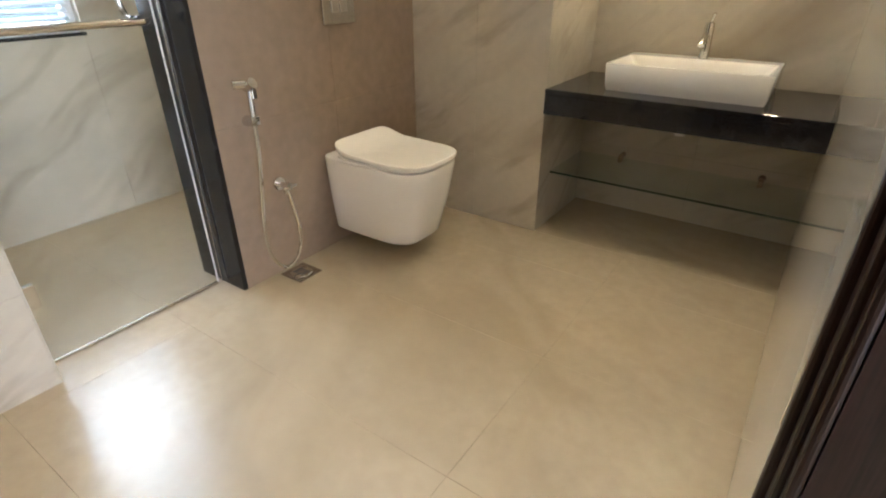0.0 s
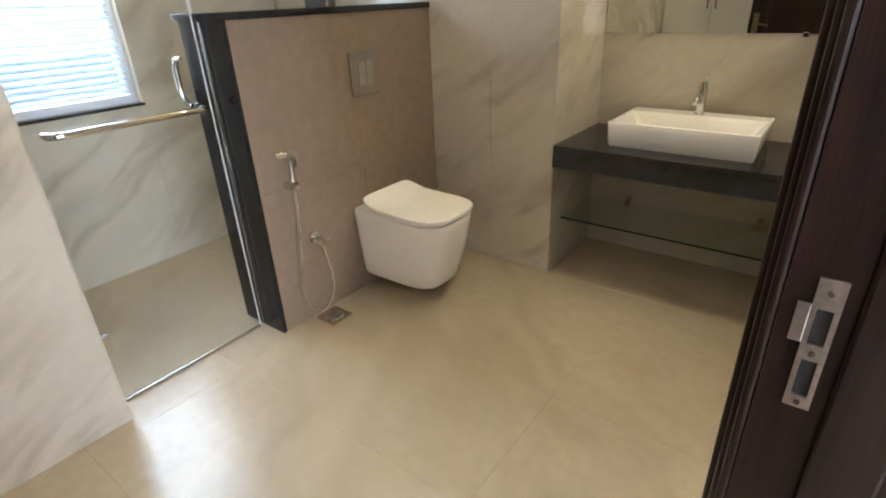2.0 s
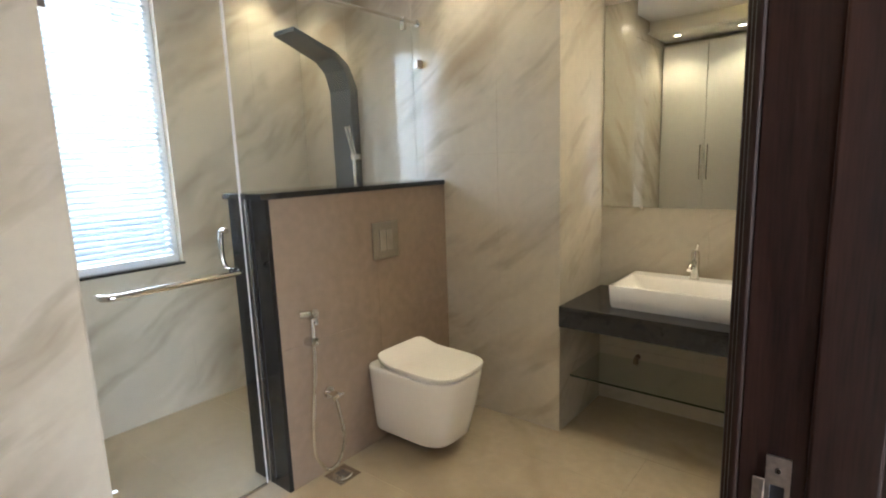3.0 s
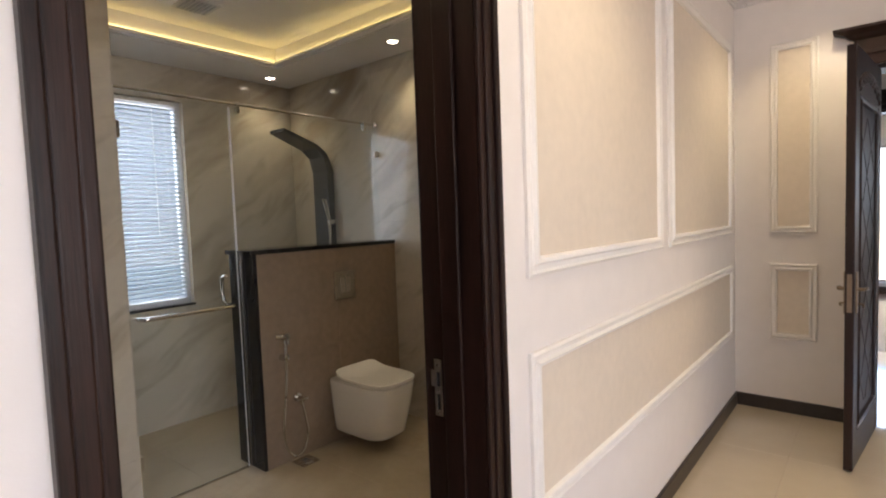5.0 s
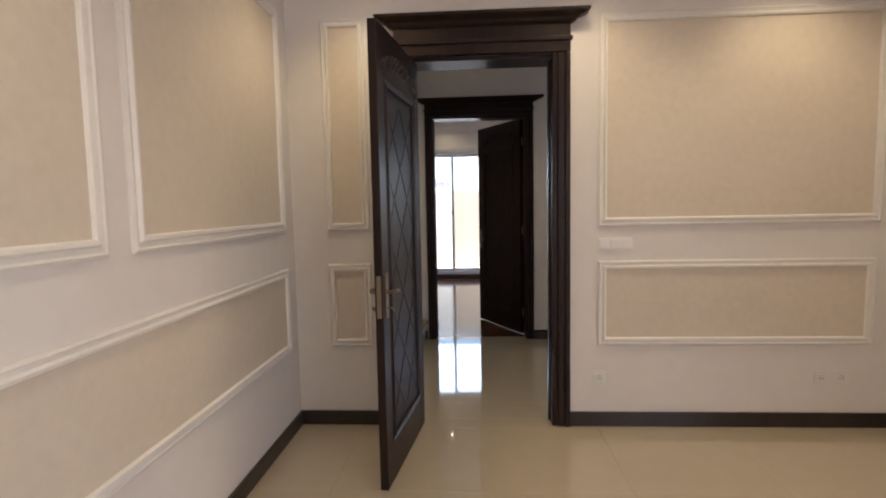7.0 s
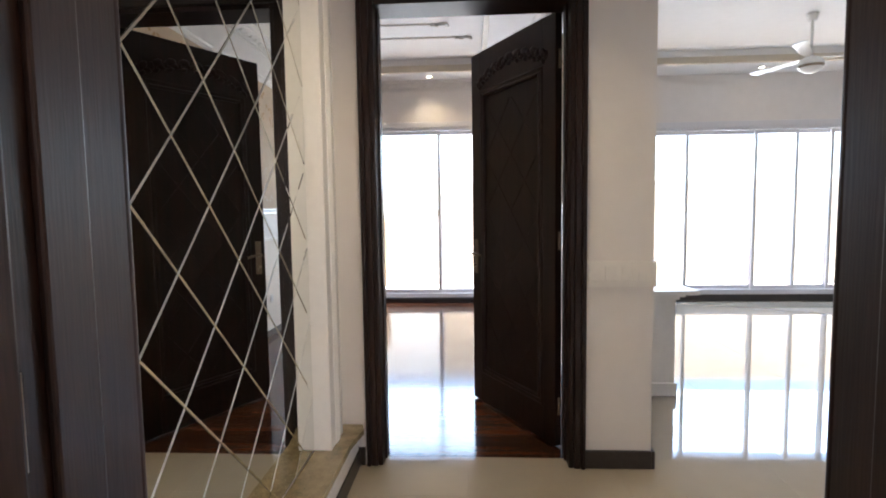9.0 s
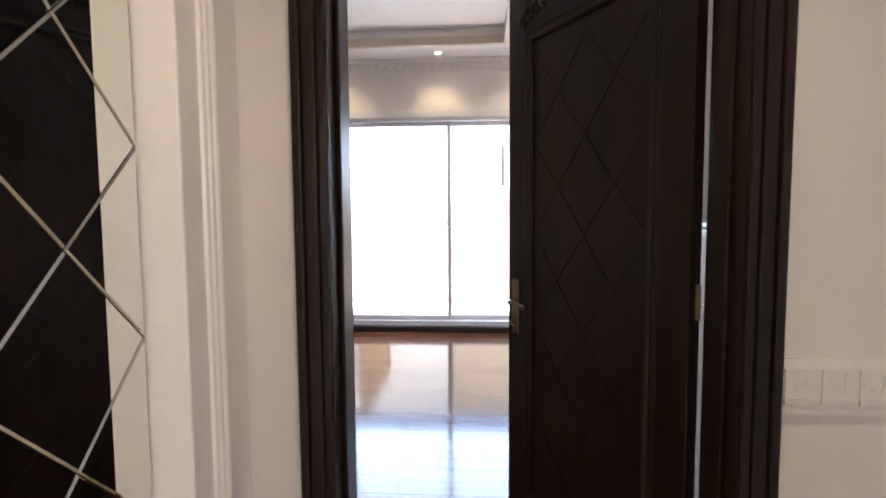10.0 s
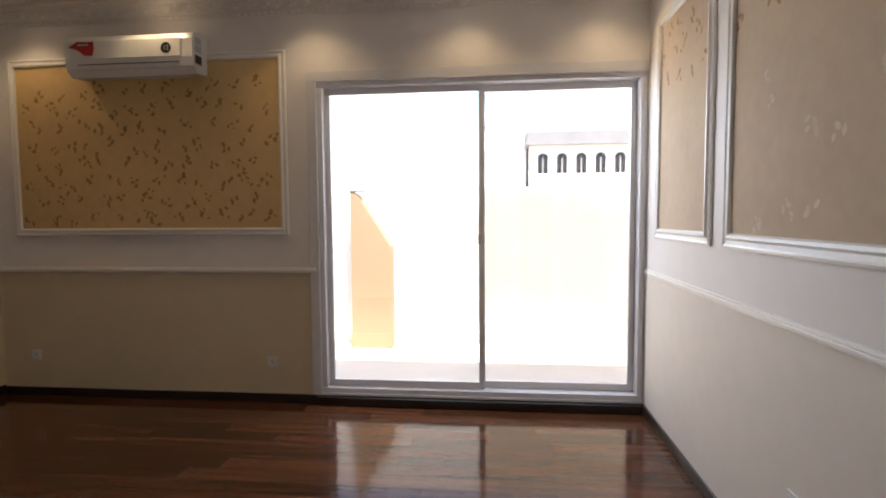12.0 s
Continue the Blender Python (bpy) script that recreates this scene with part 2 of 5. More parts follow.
def tube(bm, pts, r, n=10):
    """A bent pipe through pts, smoothed between them."""
    P = [Vector(p) for p in pts]
    Q = []
    for i in range(len(P) - 1):
        p0, p1, p2, p3 = P[max(i - 1, 0)], P[i], P[i + 1], P[min(i + 2, len(P) - 1)]
        for k in range(6):
            t = k / 6
            Q.append(0.5 * (2 * p1 + (p2 - p0) * t + (2 * p0 - 5 * p1 + 4 * p2 - p3) * t * t + (3 * p1 - p0 - 3 * p2 + p3) * t ** 3))
    Q.append(P[-1])
    rings = []
    for i, q in enumerate(Q):
        d = (Q[min(i + 1, len(Q) - 1)] - Q[max(i - 1, 0)]).normalized()
        u = d.orthogonal().normalized() if not rings else (u - d * u.dot(d)).normalized()
        w = d.cross(u)
        rings.append([bm.verts.new(q + r * (u * math.cos(2 * math.pi * k / n) + w * math.sin(2 * math.pi * k / n))) for k in range(n)])
    for a, b in zip(rings, rings[1:]):
        for k in range(n):
            bm.faces.new((a[k], a[(k + 1) % n], b[(k + 1) % n], b[k]))
    bm.faces.new(rings[0][::-1]), bm.faces.new(rings[-1])
    return bm


def prism(bm, pts, vec):
    """A closed polygon pushed along vec."""
    vec = Vector(vec)
    a = [bm.verts.new(p) for p in pts]
    b = [bm.verts.new(Vector(p) + vec) for p in pts]
    bm.faces.new(a), bm.faces.new(b[::-1])
    for i in range(len(a)):
        j = (i + 1) % len(a)
        bm.faces.new((a[j], a[i], b[i], b[j]))
    bmesh.ops.recalc_face_normals(bm, faces=bm.faces)
    return bm


def mesh_of(name, bm, material, smooth=False):
    me = bpy.data.meshes.new(name)
    bmesh.ops.recalc_face_normals(bm, faces=bm.faces)
    bm.to_mesh(me)
    bm.free()
    me.materials.append(material)
    if smooth:
        me.shade_smooth()
        me.set_sharp_from_angle(angle=radians(40))
    return me


def thing(name, loc, label="", category="", group="", kind=""):
    ob = new(name)
    ob.location = loc
    ob.empty_display_size = 0.05
    ORIGIN[ob.name] = Vector(loc)
    return tagged(ob, label, category, group, kind)


def part(name, bm, material, parent, label="", smooth=False):
    """One mesh under a thing or a part; bm is in world metres."""
    o = ORIGIN[parent.name]
    bmesh.ops.translate(bm, verts=bm.verts, vec=-o)
    ob = new(name, mesh_of(name, bm, material, smooth))
    ob.parent = parent
    ORIGIN[ob.name] = o
    return tagged(ob, label)


def single(name, bm, material, label="", category="", group="", kind="", smooth=False):
    ob = new(name, mesh_of(name, bm, material, smooth))
    ORIGIN[ob.name] = Vector((0, 0, 0))
    return tagged(ob, label, category, group, kind)


def wall(name, axis, a0, a1, b0, b1, z0, z1, material, label, holes=()):
    """A wall a0..a1 thick along axis, running b0..b1, with holes (from, to, bottom, top)."""
    bm = bmesh.new()
    cuts = sorted({b0, b1, *[h[0] for h in holes], *[h[1] for h in holes]})
    for s, e in zip(cuts, cuts[1:]):
        mid, spans, low = (s + e) / 2, [], z0
        for h in sorted([h for h in holes if h[0] < mid < h[1]], key=lambda h: h[2]):
            spans.append((low, h[2]))
            low = h[3]
        spans.append((low, z1))
        for lo, hi in spans:
            if hi - lo > 0.001:
                box(bm, *((a0, s, lo, a1, e, hi) if axis == "x" else (s, a0, lo, e, a1, hi)))
    return single(name, bm, material, label, "wall", kind="structure")


def ring_profile(bm, axis, at, side, u0, u1, z0, z1, w=0.05, d=0.022):
    """A picture-frame moulding on a wall: mitred, stepped profile. at: wall face; side: +1 or -1 the way it stands out."""
    steps = [(0, 0), (0, 0.55), (0.18, 0.8), (0.3, 0.55), (0.55, 0.45), (0.7, 1.0), (0.9, 0.9), (1, 0.35), (1, 0)]
    loops = []
    for s, h in steps:
        i, out = s * w, at + side * (d * h + 0.0005)
        c = [(u0 + i, z0 + i), (u1 - i, z0 + i), (u1 - i, z1 - i), (u0 + i, z1 - i)]
        loops.append([bm.verts.new((out, u, z) if axis == "x" else (u, out, z)) for u, z in c])
    for a, b in zip(loops, loops[1:]):
        for k in range(4):
            bm.faces.new((a[k], a[(k + 1) % 4], b[(k + 1) % 4], b[k]))
    return bm


def wall_panel(axis, at, side, u0, u1, z0, z1, fill, label, group, w=0.055):
    mid = (u0 + u1) / 2
    loc = (at, mid, z0) if axis == "x" else (mid, at, z0)
    t = thing("wall_panel", loc, label, "wall panel", group)
    i = w - 0.006
    a, b = sorted((at + side * 0.0008, at + side * 0.005))
    part("panel_field", B(*((a, u0 + i, z0 + i, b, u1 - i, z1 - i) if axis == "x" else (u0 + i, a, z0 + i, u1 - i, b, z1 - i))), fill, t)
    part("moulding", ring_profile(bmesh.new(), axis, at, side, u0, u1, z0, z1, w), TRIM, t, "white painted moulding")
    return t


def skirting(name, axis, at, side, u0, u1, h=0.1, d=0.018):
    a, b = sorted((at + side * 0.0005, at + side * d))
    bm = bmesh.new()
    box(bm, *((a, u0, 0.001, b, u1, h) if axis == "x" else (u0, a, 0.001, u1, b, h)), bevel=0.004)
    return single(name, bm, SKIRT, "dark polished skirting along the wall foot", "skirting", kind="structure")


def tiles(parent, name, material, plane, at, u0, u1, v0, v1, du, dv, proud=0.006, gap=0.0025, uoff=0.0, voff=0.0, limit=None):
    """Single tiles over a rectangle: plane 'z' lies (u=x, v=y), 'x' and 'y' stand (v=z). Alike ones share a mesh."""
    cache, made = {}, 0
    us = [u0] + [u0 + uoff + i * du for i in range(-1, 200) if u0 + 0.02 < u0 + uoff + i * du < u1 - 0.02] + [u1]
    vs = [v0] + [v0 + voff + i * dv for i in range(-1, 200) if v0 + 0.02 < v0 + voff + i * dv < v1 - 0.02] + [v1]
    for a, b in zip(us, us[1:]):
        for c, d in zip(vs, vs[1:]):
            key = (round(b - a, 3), round(d - c, 3))
            if key not in cache:
                w, h = (b - a - gap) / 2, (d - c - gap) / 2
                e = min(0.0007, abs(proud) / 2)
                s = 1 if proud > 0 else -1
                low = [(-w, -h), (w, -h), (w, h), (-w, h)]
                top = [(-w + e, -h + e), (w - e, -h + e), (w - e, h - e), (-w + e, h - e)]
                P = [(x, y, 0) for x, y in low] + [(x, y, proud - s * e) for x, y in low] + [(x, y, proud) for x, y in top]
                P = [(x, y, z) if plane == "z" else (z, x, y) if plane == "x" else (x, z, y) for x, y, z in P]
                F = [(8, 9, 10, 11)] + [(k, (k + 1) % 4, (k + 1) % 4 + 4, k + 4) for k in range(4)] + [(k + 4, (k + 1) % 4 + 4, (k + 1) % 4 + 8, k + 8) for k in range(4)]
                me = bpy.data.meshes.new(name)
                me.from_pydata(P, [], F)
                bmx = bmesh.new()
                bmx.from_mesh(me)
                bmesh.ops.recalc_face_normals(bmx, faces=bmx.faces)
                top_face = max(bmx.faces, key=lambda f: f.calc_area())
                want = {"z": Vector((0, 0, s)), "x": Vector((s, 0, 0)), "y": Vector((0, s, 0))}[plane]
                if top_face.normal.dot(want) < 0:
                    bmesh.ops.reverse_faces(bmx, faces=bmx.faces)
                bmx.to_mesh(me)
                bmx.free()
                me.materials.append(material)
                cache[key] = me
            ob = new(name, cache[key])
            m, k = (a + b) / 2, (c + d) / 2
            loc = (m, k, at) if plane == "z" else (at, m, k) if plane == "x" else (m, at, k)
            ob.location = Vector(loc) - ORIGIN[parent.name]
            ob.parent = parent
            made += 1
    return made


def cornice(name, x0, x1, y0, y1, z, sides="nsew", drop=0.13, out=0.14):
    """A plaster cornice round a ceiling, with leaf blocks and a bead row."""
    bm = bmesh.new()
    prof = [(0, 0), (0.012, 0), (0.016, 0.025), (0.03, 0.03), (0.035, 0.05), (0.075, 0.085), (0.085, 0.1), (0.115, 0.105), (0.14, 0.118), (0.14, 0.13), (0, 0.13)]
    runs = {"n": ((x0, y1), (1, 0), (0, -1), x1 - x0), "s": ((x0, y0), (1, 0), (0, 1), x1 - x0), "w": ((x0, y0), (0, 1), (1, 0), y1 - y0), "e": ((x1, y0), (0, 1), (-1, 0), y1 - y0)}
    for s in sides:
        (ox, oy), d, inn, length = runs[s]
        pts = [(ox + inn[0] * (p * out / 0.14 + 0.0006), oy + inn[1] * (p * out / 0.14 + 0.0006), z - drop + h * drop / 0.13 - 0.0006) for p, h in prof]
        prism(bm, pts, (d[0] * length, d[1] * length, 0))
        k = int(length / 0.11)
        for i in range(k):
            c = (i + 0.5) * length / k
            for dx, p, h, rx, rz in ((0, 0.055, 0.07, 0.03, 0.016), (0.028, 0.066, 0.086, 0.018, 0.012), (-0.024, 0.05, 0.05, 0.016, 0.011)):
                mloc = Matrix.Translation((ox + d[0] * (c + dx) + inn[0] * p, oy + d[1] * (c + dx) + inn[1] * p, z - drop + h))
                sc = Matrix.Diagonal((rx if d[0] else 0.018, rx if d[1] else 0.018, rz, 1))
                bmesh.ops.create_icosphere(bm, subdivisions=1, radius=1, matrix=mloc @ sc)
            for q in (-0.25, 0.25):
                cc = c + q * length / k
                mloc = Matrix.Translation((ox + d[0] * cc + inn[0] * 0.02, oy + d[1] * cc + inn[1] * 0.02, z - drop + 0.014))
                bmesh.ops.create_icosphere(bm, subdivisions=1, radius=0.011, matrix=mloc)
    return single(name, bm, CORNICE, "white plaster cornice with leaf carving", "cornice", kind="structure")


def downlight(x, y, z, group, power=0.0):
    t = thing("downlight", (x, y, z), "small round recessed ceiling downlight, switched on", "downlight", group)
    bm = bmesh.new()
    rings = [(0.05, 0), (0.052, -0.006), (0.04, -0.009), (0.036, -0.003)]
    loops = [[bm.verts.new((x + r * math.cos(k * math.pi / 12), y + r * math.sin(k * math.pi / 12), z + h)) for k in range(24)] for r, h in rings]
    for a, b in zip(loops, loops[1:]):
        for k in range(24):
            bm.faces.new((a[k], a[(k + 1) % 24], b[(k + 1) % 24], b[k]))
    part("rim", bm, WHITE, t)
    part("bulb", rod(bmesh.new(), (x, y, z - 0.004), (x, y, z - 0.002), 0.036, n=24), GLOW, t, "glowing warm lamp face")
    if power:
        lamp("downlight_beam", "SPOT", power, look((x, y, z - 0.02), (x, y, 0)), (1, 0.79, 0.46), spot=115)
    return t


def door_frame(name, axis, lo, hi, u0, u1, top, label, crown_sides=(1,), w=0.1, tall=1.0):
    """A lined opening in a wall from lo to hi: jamb linings, stops, stepped architraves and a crown."""
    mid = (u0 + u1) / 2
    loc = ((lo + hi) / 2, mid, 0) if axis == "x" else (mid, (lo + hi) / 2, 0)
    t = thing(name, loc, label, "door frame", kind="structure")
    bx = (lambda a, u, z, a1, uu, z1: (a, u, z, a1, uu, z1)) if axis == "x" else (lambda a, u, z, a1, uu, z1: (u, a, z, uu, a1, z1))
    for s in (0, 1):
        u = u0 if s == 0 else u1
        sg = -1 if s == 0 else 1
        bm = bmesh.new()
        p, q = sorted((u, u + sg * 0.028))
        box(bm, *bx(lo - 0.004, p, 0.002, hi + 0.004, q, top))
        p, q = sorted((u - sg * 0.012, u))
        m = (lo + hi) / 2
        box(bm, *bx(m - 0.035, p, 0.002, m + 0.035, q, top), bevel=0.004)
        part("jamb", bm, WOOD, t)
        for side, face in ((-1, lo), (1, hi)):
            bm = bmesh.new()
            for f0, f1, d in ((0.004, 0.3, 0.018), (0.3, 0.72, 0.026), (0.72, 1.0, 0.036)):
                p, q = sorted((u + sg * (w * f0), u + sg * (w * f1)))
                a, b = sorted((face + side * 0.0045, face + side * d))
                box(bm, *bx(a, p, 0.002, b, q, top + 0.03), bevel=0.005)
            part("architrave", bm, WOOD, t)
    bm = bmesh.new()
    box(bm, *bx(lo - 0.004, u0, top, hi + 0.004, u1, top + 0.03))
    part("head", bm, WOOD, t)
    for side, face in ((-1, lo), (1, hi)):
        bm = bmesh.new()
        if side in crown_sides:
            for z0, z1, o, d in ((0.03, 0.10, 0.0, 0.036), (0.10, 0.125, 0.012, 0.048), (0.125, 0.2, 0.0, 0.04)):
                z0, z1 = z0 * tall, z1 * tall
                a, b = sorted((face + side * 0.0045, face + side * d))
                box(bm, *bx(a, u0 - w - o, top + z0, b, u1 + w + o, top + z1), bevel=0.004)
            steps = [(0.0, 0.2), (0.03, 0.215), (0.05, 0.235), (0.085, 0.25), (0.11, 0.262), (0.115, 0.28)]
            loops = []
            for o, z in steps:
                z *= tall
                out = face + side * (0.04 + o * 0.6)
                f = face + side * 0.0045
                c = [(f, u0 - w - o), (out, u0 - w - o), (out, u1 + w + o), (f, u1 + w + o)]
                loops.append([bm.verts.new((a, u, top + z) if axis == "x" else (u, a, top + z)) for a, u in c])
            for a, b in zip(loops, loops[1:]):
                for k in range(4):
                    bm.faces.new((a[k], a[(k + 1) % 4], b[(k + 1) % 4], b[k]))
            bm.faces.new(loops[0]), bm.faces.new(loops[-1])
        else:
            a, b = sorted((face + side * 0.0045, face + side * 0.03))
            box(bm, *bx(a, u0 - w, top + 0.03, b, u1 + w, top + 0.1), bevel=0.004)
        part("crown", bm, WOOD, t)
    return t


def door_leaf(width, height, label):
    """A leaf that hangs from the z axis and runs along +x, 45 mm thick about y = 0."""
    t = thing("door_leaf", (0, 0, 0), label, "door")
    w, h, s, th = width, height, 0.115, 0.0225
    for a, b in ((0.002, s), (w - s, w)):
        part("stile", B(a, -th, 0.012, b, th, h, bevel=0.004), WOOD, t)
    for a, b in ((0.012, 0.22), (h - 0.26, h)):
        part("rail", B(s, -th + 0.001, a, w - s, th - 0.001, b), WOOD, t)
    part("panel", B(s, -0.011, 0.22, w - s, 0.011, h - 0.26), WOOD, t)
    for sg in (-1, 1):
        bm = ring_profile(bmesh.new(), "y", sg * 0.011, sg, s - 0.002, w - s + 0.002, 0.22, h - 0.258, 0.05, 0.018)
        part("panel_moulding", bm, WOOD, t)
        # crossing ribs on the panel
        bm = bmesh.new()
        x0, x1, z0, z1, step = s + 0.07, w - s - 0.07, 0.32, h - 0.36, 0.36
        for d in (1, -1):
            k = -4
            while k < 14:
                c = z0 + k * step
                lo, hi = max(x0, x0 + (z0 - c) if d > 0 else x0), x1
                pts = []
                for i in range(41):
                    x = x0 + (x1 - x0) * i / 40
                    z = c + d * (x - x0) * 1.25 + (0 if d > 0 else 1.25 * (x1 - x0))
                    if z0 < z < z1:
                        pts.append((x, sg * 0.011, z))
                if len(pts) > 2:
                    a, b = Vector(pts[0]), Vector(pts[-1])
                    nrm = Vector((-(b - a).z, 0, (b - a).x)).normalized() * 0.007
                    prism(bm, [a - nrm, a + nrm, b + nrm, b - nrm], (0, sg * 0.003, 0))
                k += 1
        part("lattice", bm, WOOD, t)
        # carved scrolls on the top rail
        bm = bmesh.new()
        for i in range(9):
            f = (i - 4) / 4
            x = w / 2 + f * (w / 2 - s)
            z = h - 0.19 + 0.075 * (1 - f * f)
            for j, (dx, dz, r) in enumerate(((0, 0, 0.03), (0.03, -0.02, 0.02), (-0.03, -0.022, 0.02), (0.0, -0.045, 0.017))):
                m = Matrix.Translation((x + dx, sg * 0.021, z + dz)) @ Matrix.Rotation(f * 0.8 + j, 4, "Y") @ Matrix.Diagonal((r * 1.3, 0.013, r * 0.75, 1))
                bmesh.ops.create_icosphere(bm, subdivisions=2, radius=1, matrix=m)
        part("carving", bm, WOOD, t, "carved leaf scrolls", True)
        # lever and plate
        bm = bmesh.new()
        box(bm, w - 0.08, sg * 0.022, 0.93, w - 0.035, sg * 0.03, 1.17, bevel=0.003)
        plate = part("lock_plate", bm, BRASS, t, "antique brass lock plate")
        bm = bmesh.new()
        rod(bm, (w - 0.058, sg * 0.028, 1.07), (w - 0.058, sg * 0.062, 1.07), 0.011)
        tube(bm, [(w - 0.058, sg * 0.06, 1.07), (w - 0.09, sg * 0.066, 1.074), (w - 0.13, sg * 0.062, 1.068), (w - 0.165, sg * 0.06, 1.06)], 0.009)
        part("lever", bm, BRASS, plate, smooth=True)
        bm = bmesh.new()
        tube(bm, [(w - 0.058, sg * 0.028, 0.985), (w - 0.058, sg * 0.05, 0.985), (w - 0.07, sg * 0.055, 0.975), (w - 0.085, sg * 0.052, 0.965)], 0.006)
        part("key_turn", bm, BRASS, plate, smooth=True)
    part("lock_edge", B(w - 0.001, -0.012, 0.94, w + 0.002, 0.012, 1.16), BRASS, t)
    for z in (0.25, 1.2, h - 0.25):
        bm = bmesh.new()
        rod(bm, (-0.006, 0, z - 0.05), (-0.006, 0, z + 0.05), 0.008)
        part("hinge", bm, BRASS, t, smooth=True)
    return t


def socket(axis, at, side, u, z, group, gang=1):
    t = thing("wall_socket", (at, u, z) if axis == "x" else (u, at, z), "white plastic wall socket on the painted wall", "socket", group)
    a, b, c = (at + side * 0.0006, at + side * 0.008, at + side * 0.011)
    w = 0.043 * gang
    f = (lambda p, q, u0, u1, z0, z1: (min(p, q), u0, z0, max(p, q), u1, z1)) if axis == "x" else (lambda p, q, u0, u1, z0, z1: (u0, min(p, q), z0, u1, max(p, q), z1))
    part("cover_plate", B(*f(a, b, u - w, u + w, z - 0.043, z + 0.043), bevel=0.003), WHITE, t)
    part("insert", B(*f(b, c, u - w + 0.012, u + w - 0.012, z - 0.026, z + 0.026), bevel=0.001), WHITE, t)
    bm = bmesh.new()
    for dx, dz in ((-0.01, -0.006), (0.01, -0.006), (0, 0.012)):
        box(bm, *f(c, c + side * 0.0012, u + dx - 0.003, u + dx + 0.003, z + dz - 0.004, z + dz + 0.004))
    part("holes", bm, BLACK, t)
    return t

# ---- structure ----


def slab(name, x0, y0, x1, y1, z0, z1, material, label, category="floor"):
    return single(name, B(x0, y0, z0, x1, y1, z1), material, label, category, kind="structure")


def ceiling(name, x0, x1, y0, y1, z, hole=None, rise=0.13, label="white painted ceiling"):
    bm = bmesh.new()
    top = z + rise + 0.1
    if hole:
        a, b, c, d = hole
        box(bm, x0, y0, z, a, y1, top), box(bm, b, y0, z, x1, y1, top)
        box(bm, a, y0, z, b, c, top), box(bm, a, d, z, b, y1, top)
        box(bm, a, c, z + rise, b, d, top)
    else:
        box(bm, x0, y0, z, x1, y1, top)
    return single(name, bm, CEIL, label, "ceiling", kind="structure")


bath_floor = slab("floor_bathroom", -3.55, -1.15, -0.1, 3.0, -0.15, -0.006, GROUT, "matt beige stone-look tiled bathroom floor")
bed_floor = slab("floor_bedroom", -0.1, -2.75, 4.2, 4.11, -0.15, -0.006, GROUT, "polished cream tiled bedroom floor")
lobby_floor = slab("floor_lobby", 0.2, 4.11, 8.7, 6.42, -0.15, -0.006, GROUT, "polished cream tiled lobby floor")
hall_floor = slab("floor_hall", 2.1, 6.42, 8.7, 11.45, -0.15, -0.006, GROUT, "polished cream tiled hall floor")
room_floor = slab("floor_room", -3.5, 6.42, 2.1, 11.45, -0.15, -0.006, GAP, "glossy red-brown plank floor")

w_bath_w = wall("wall_bath_window", "x", -3.62, -3.426, -1.0, 2.5, 0, 3.1, GROUT, "veined beige tiled shower wall with a window", [(0.5, 1.33, 0.95, 2.56)])
w_bath_n = wall("wall_bath_north", "y", 2.346, 2.5, -3.42, -1.346, 0, 3.1, GROUT, "veined beige tiled wall beside the toilet")
w_van_side = wall("wall_vanity_side", "x", -1.5, -1.346, 2.5, 3.05, 0, 3.1, GROUT, "tiled side of the vanity recess")
w_van = wall("wall_vanity", "y", 2.906, 3.05, -1.346, -0.22, 0, 3.1, GROUT, "veined beige tiled wall behind the vanity")
w_bath_s = wall("wall_bath_south", "y", -1.15, -1.0, -3.62, -0.22, 0, 3.1, BATHW, "plain tiled bathroom wall")
w_shower = wall("wall_shower_return", "x", -2.25, -2.136, -1.0, 0.4, 0, 3.0, GROUT, "veined tiled wall beside the shower door")
w_half = wall("half_wall", "x", -2.40, -2.112, 1.127, 2.346, 0, 1.378, BATHW, "brown tiled half wall behind the toilet")
w_left = wall("wall_bedroom_left", "x", -0.22, 0, -2.75, 4.0, 0, 3.4, PAINT, "warm white panelled bedroom wall", [(-0.383, 0.598, 0, 2.46)])
w_bed_n = wall("wall_bedroom_north", "y", 4.0, 4.22, -0.22, 4.24, 0, 3.4, PAINT, "warm white panelled wall with a doorway", [(0.812, 1.778, 0, 2.485)])
wall("wall_bedroom_right", "x", 4.02, 4.24, -2.75, 4.0, 0, 3.4, PAINT, "plain warm white bedroom wall with a window", [(-2.3, 0.1, 0.7, 2.6)])
wall("wall_bedroom_south", "y", -2.95, -2.75, -0.22, 4.24, 0, 3.4, PAINT, "plain warm white bedroom wall")
wall("wall_lobby_left", "x", 0.25, 0.509, 4.22, 6.32, 0, 3.4, PAINT, "white lobby wall that carries a diamond mirror")
wall("wall_room_south", "y", 6.32, 6.52, -3.6, 2.235, 0, 3.4, PAINT, "white wall with a dark framed doorway", [(0.762, 1.828, 0, 2.49)])
wall("wall_room_left", "x", -3.56, -3.36, 6.52, 11.335, 0, 3.5, PAINT, "plain painted room wall")
wall("wall_room_right", "x", 2.04, 2.235, 6.52, 11.335, 0, 3.5, PAINT, "painted room wall with framed panels")
wall("wall_window", "y", 11.335, 11.58, -3.56, 8.7, 0, 3.5, PAINT, "painted wall with wide sliding windows", [(-0.525, 2.035, 0.075, 2.61), (3.3, 8.2, 0.12, 2.52)])
wall("wall_hall_right", "x", 8.5, 8.7, 4.0, 11.335, 0, 3.5, PAINT, "plain white hall wall")
wall("wall_hall_south", "y", 4.0, 4.22, 4.24, 8.7, 0, 3.5, PAINT, "plain white hall wall")

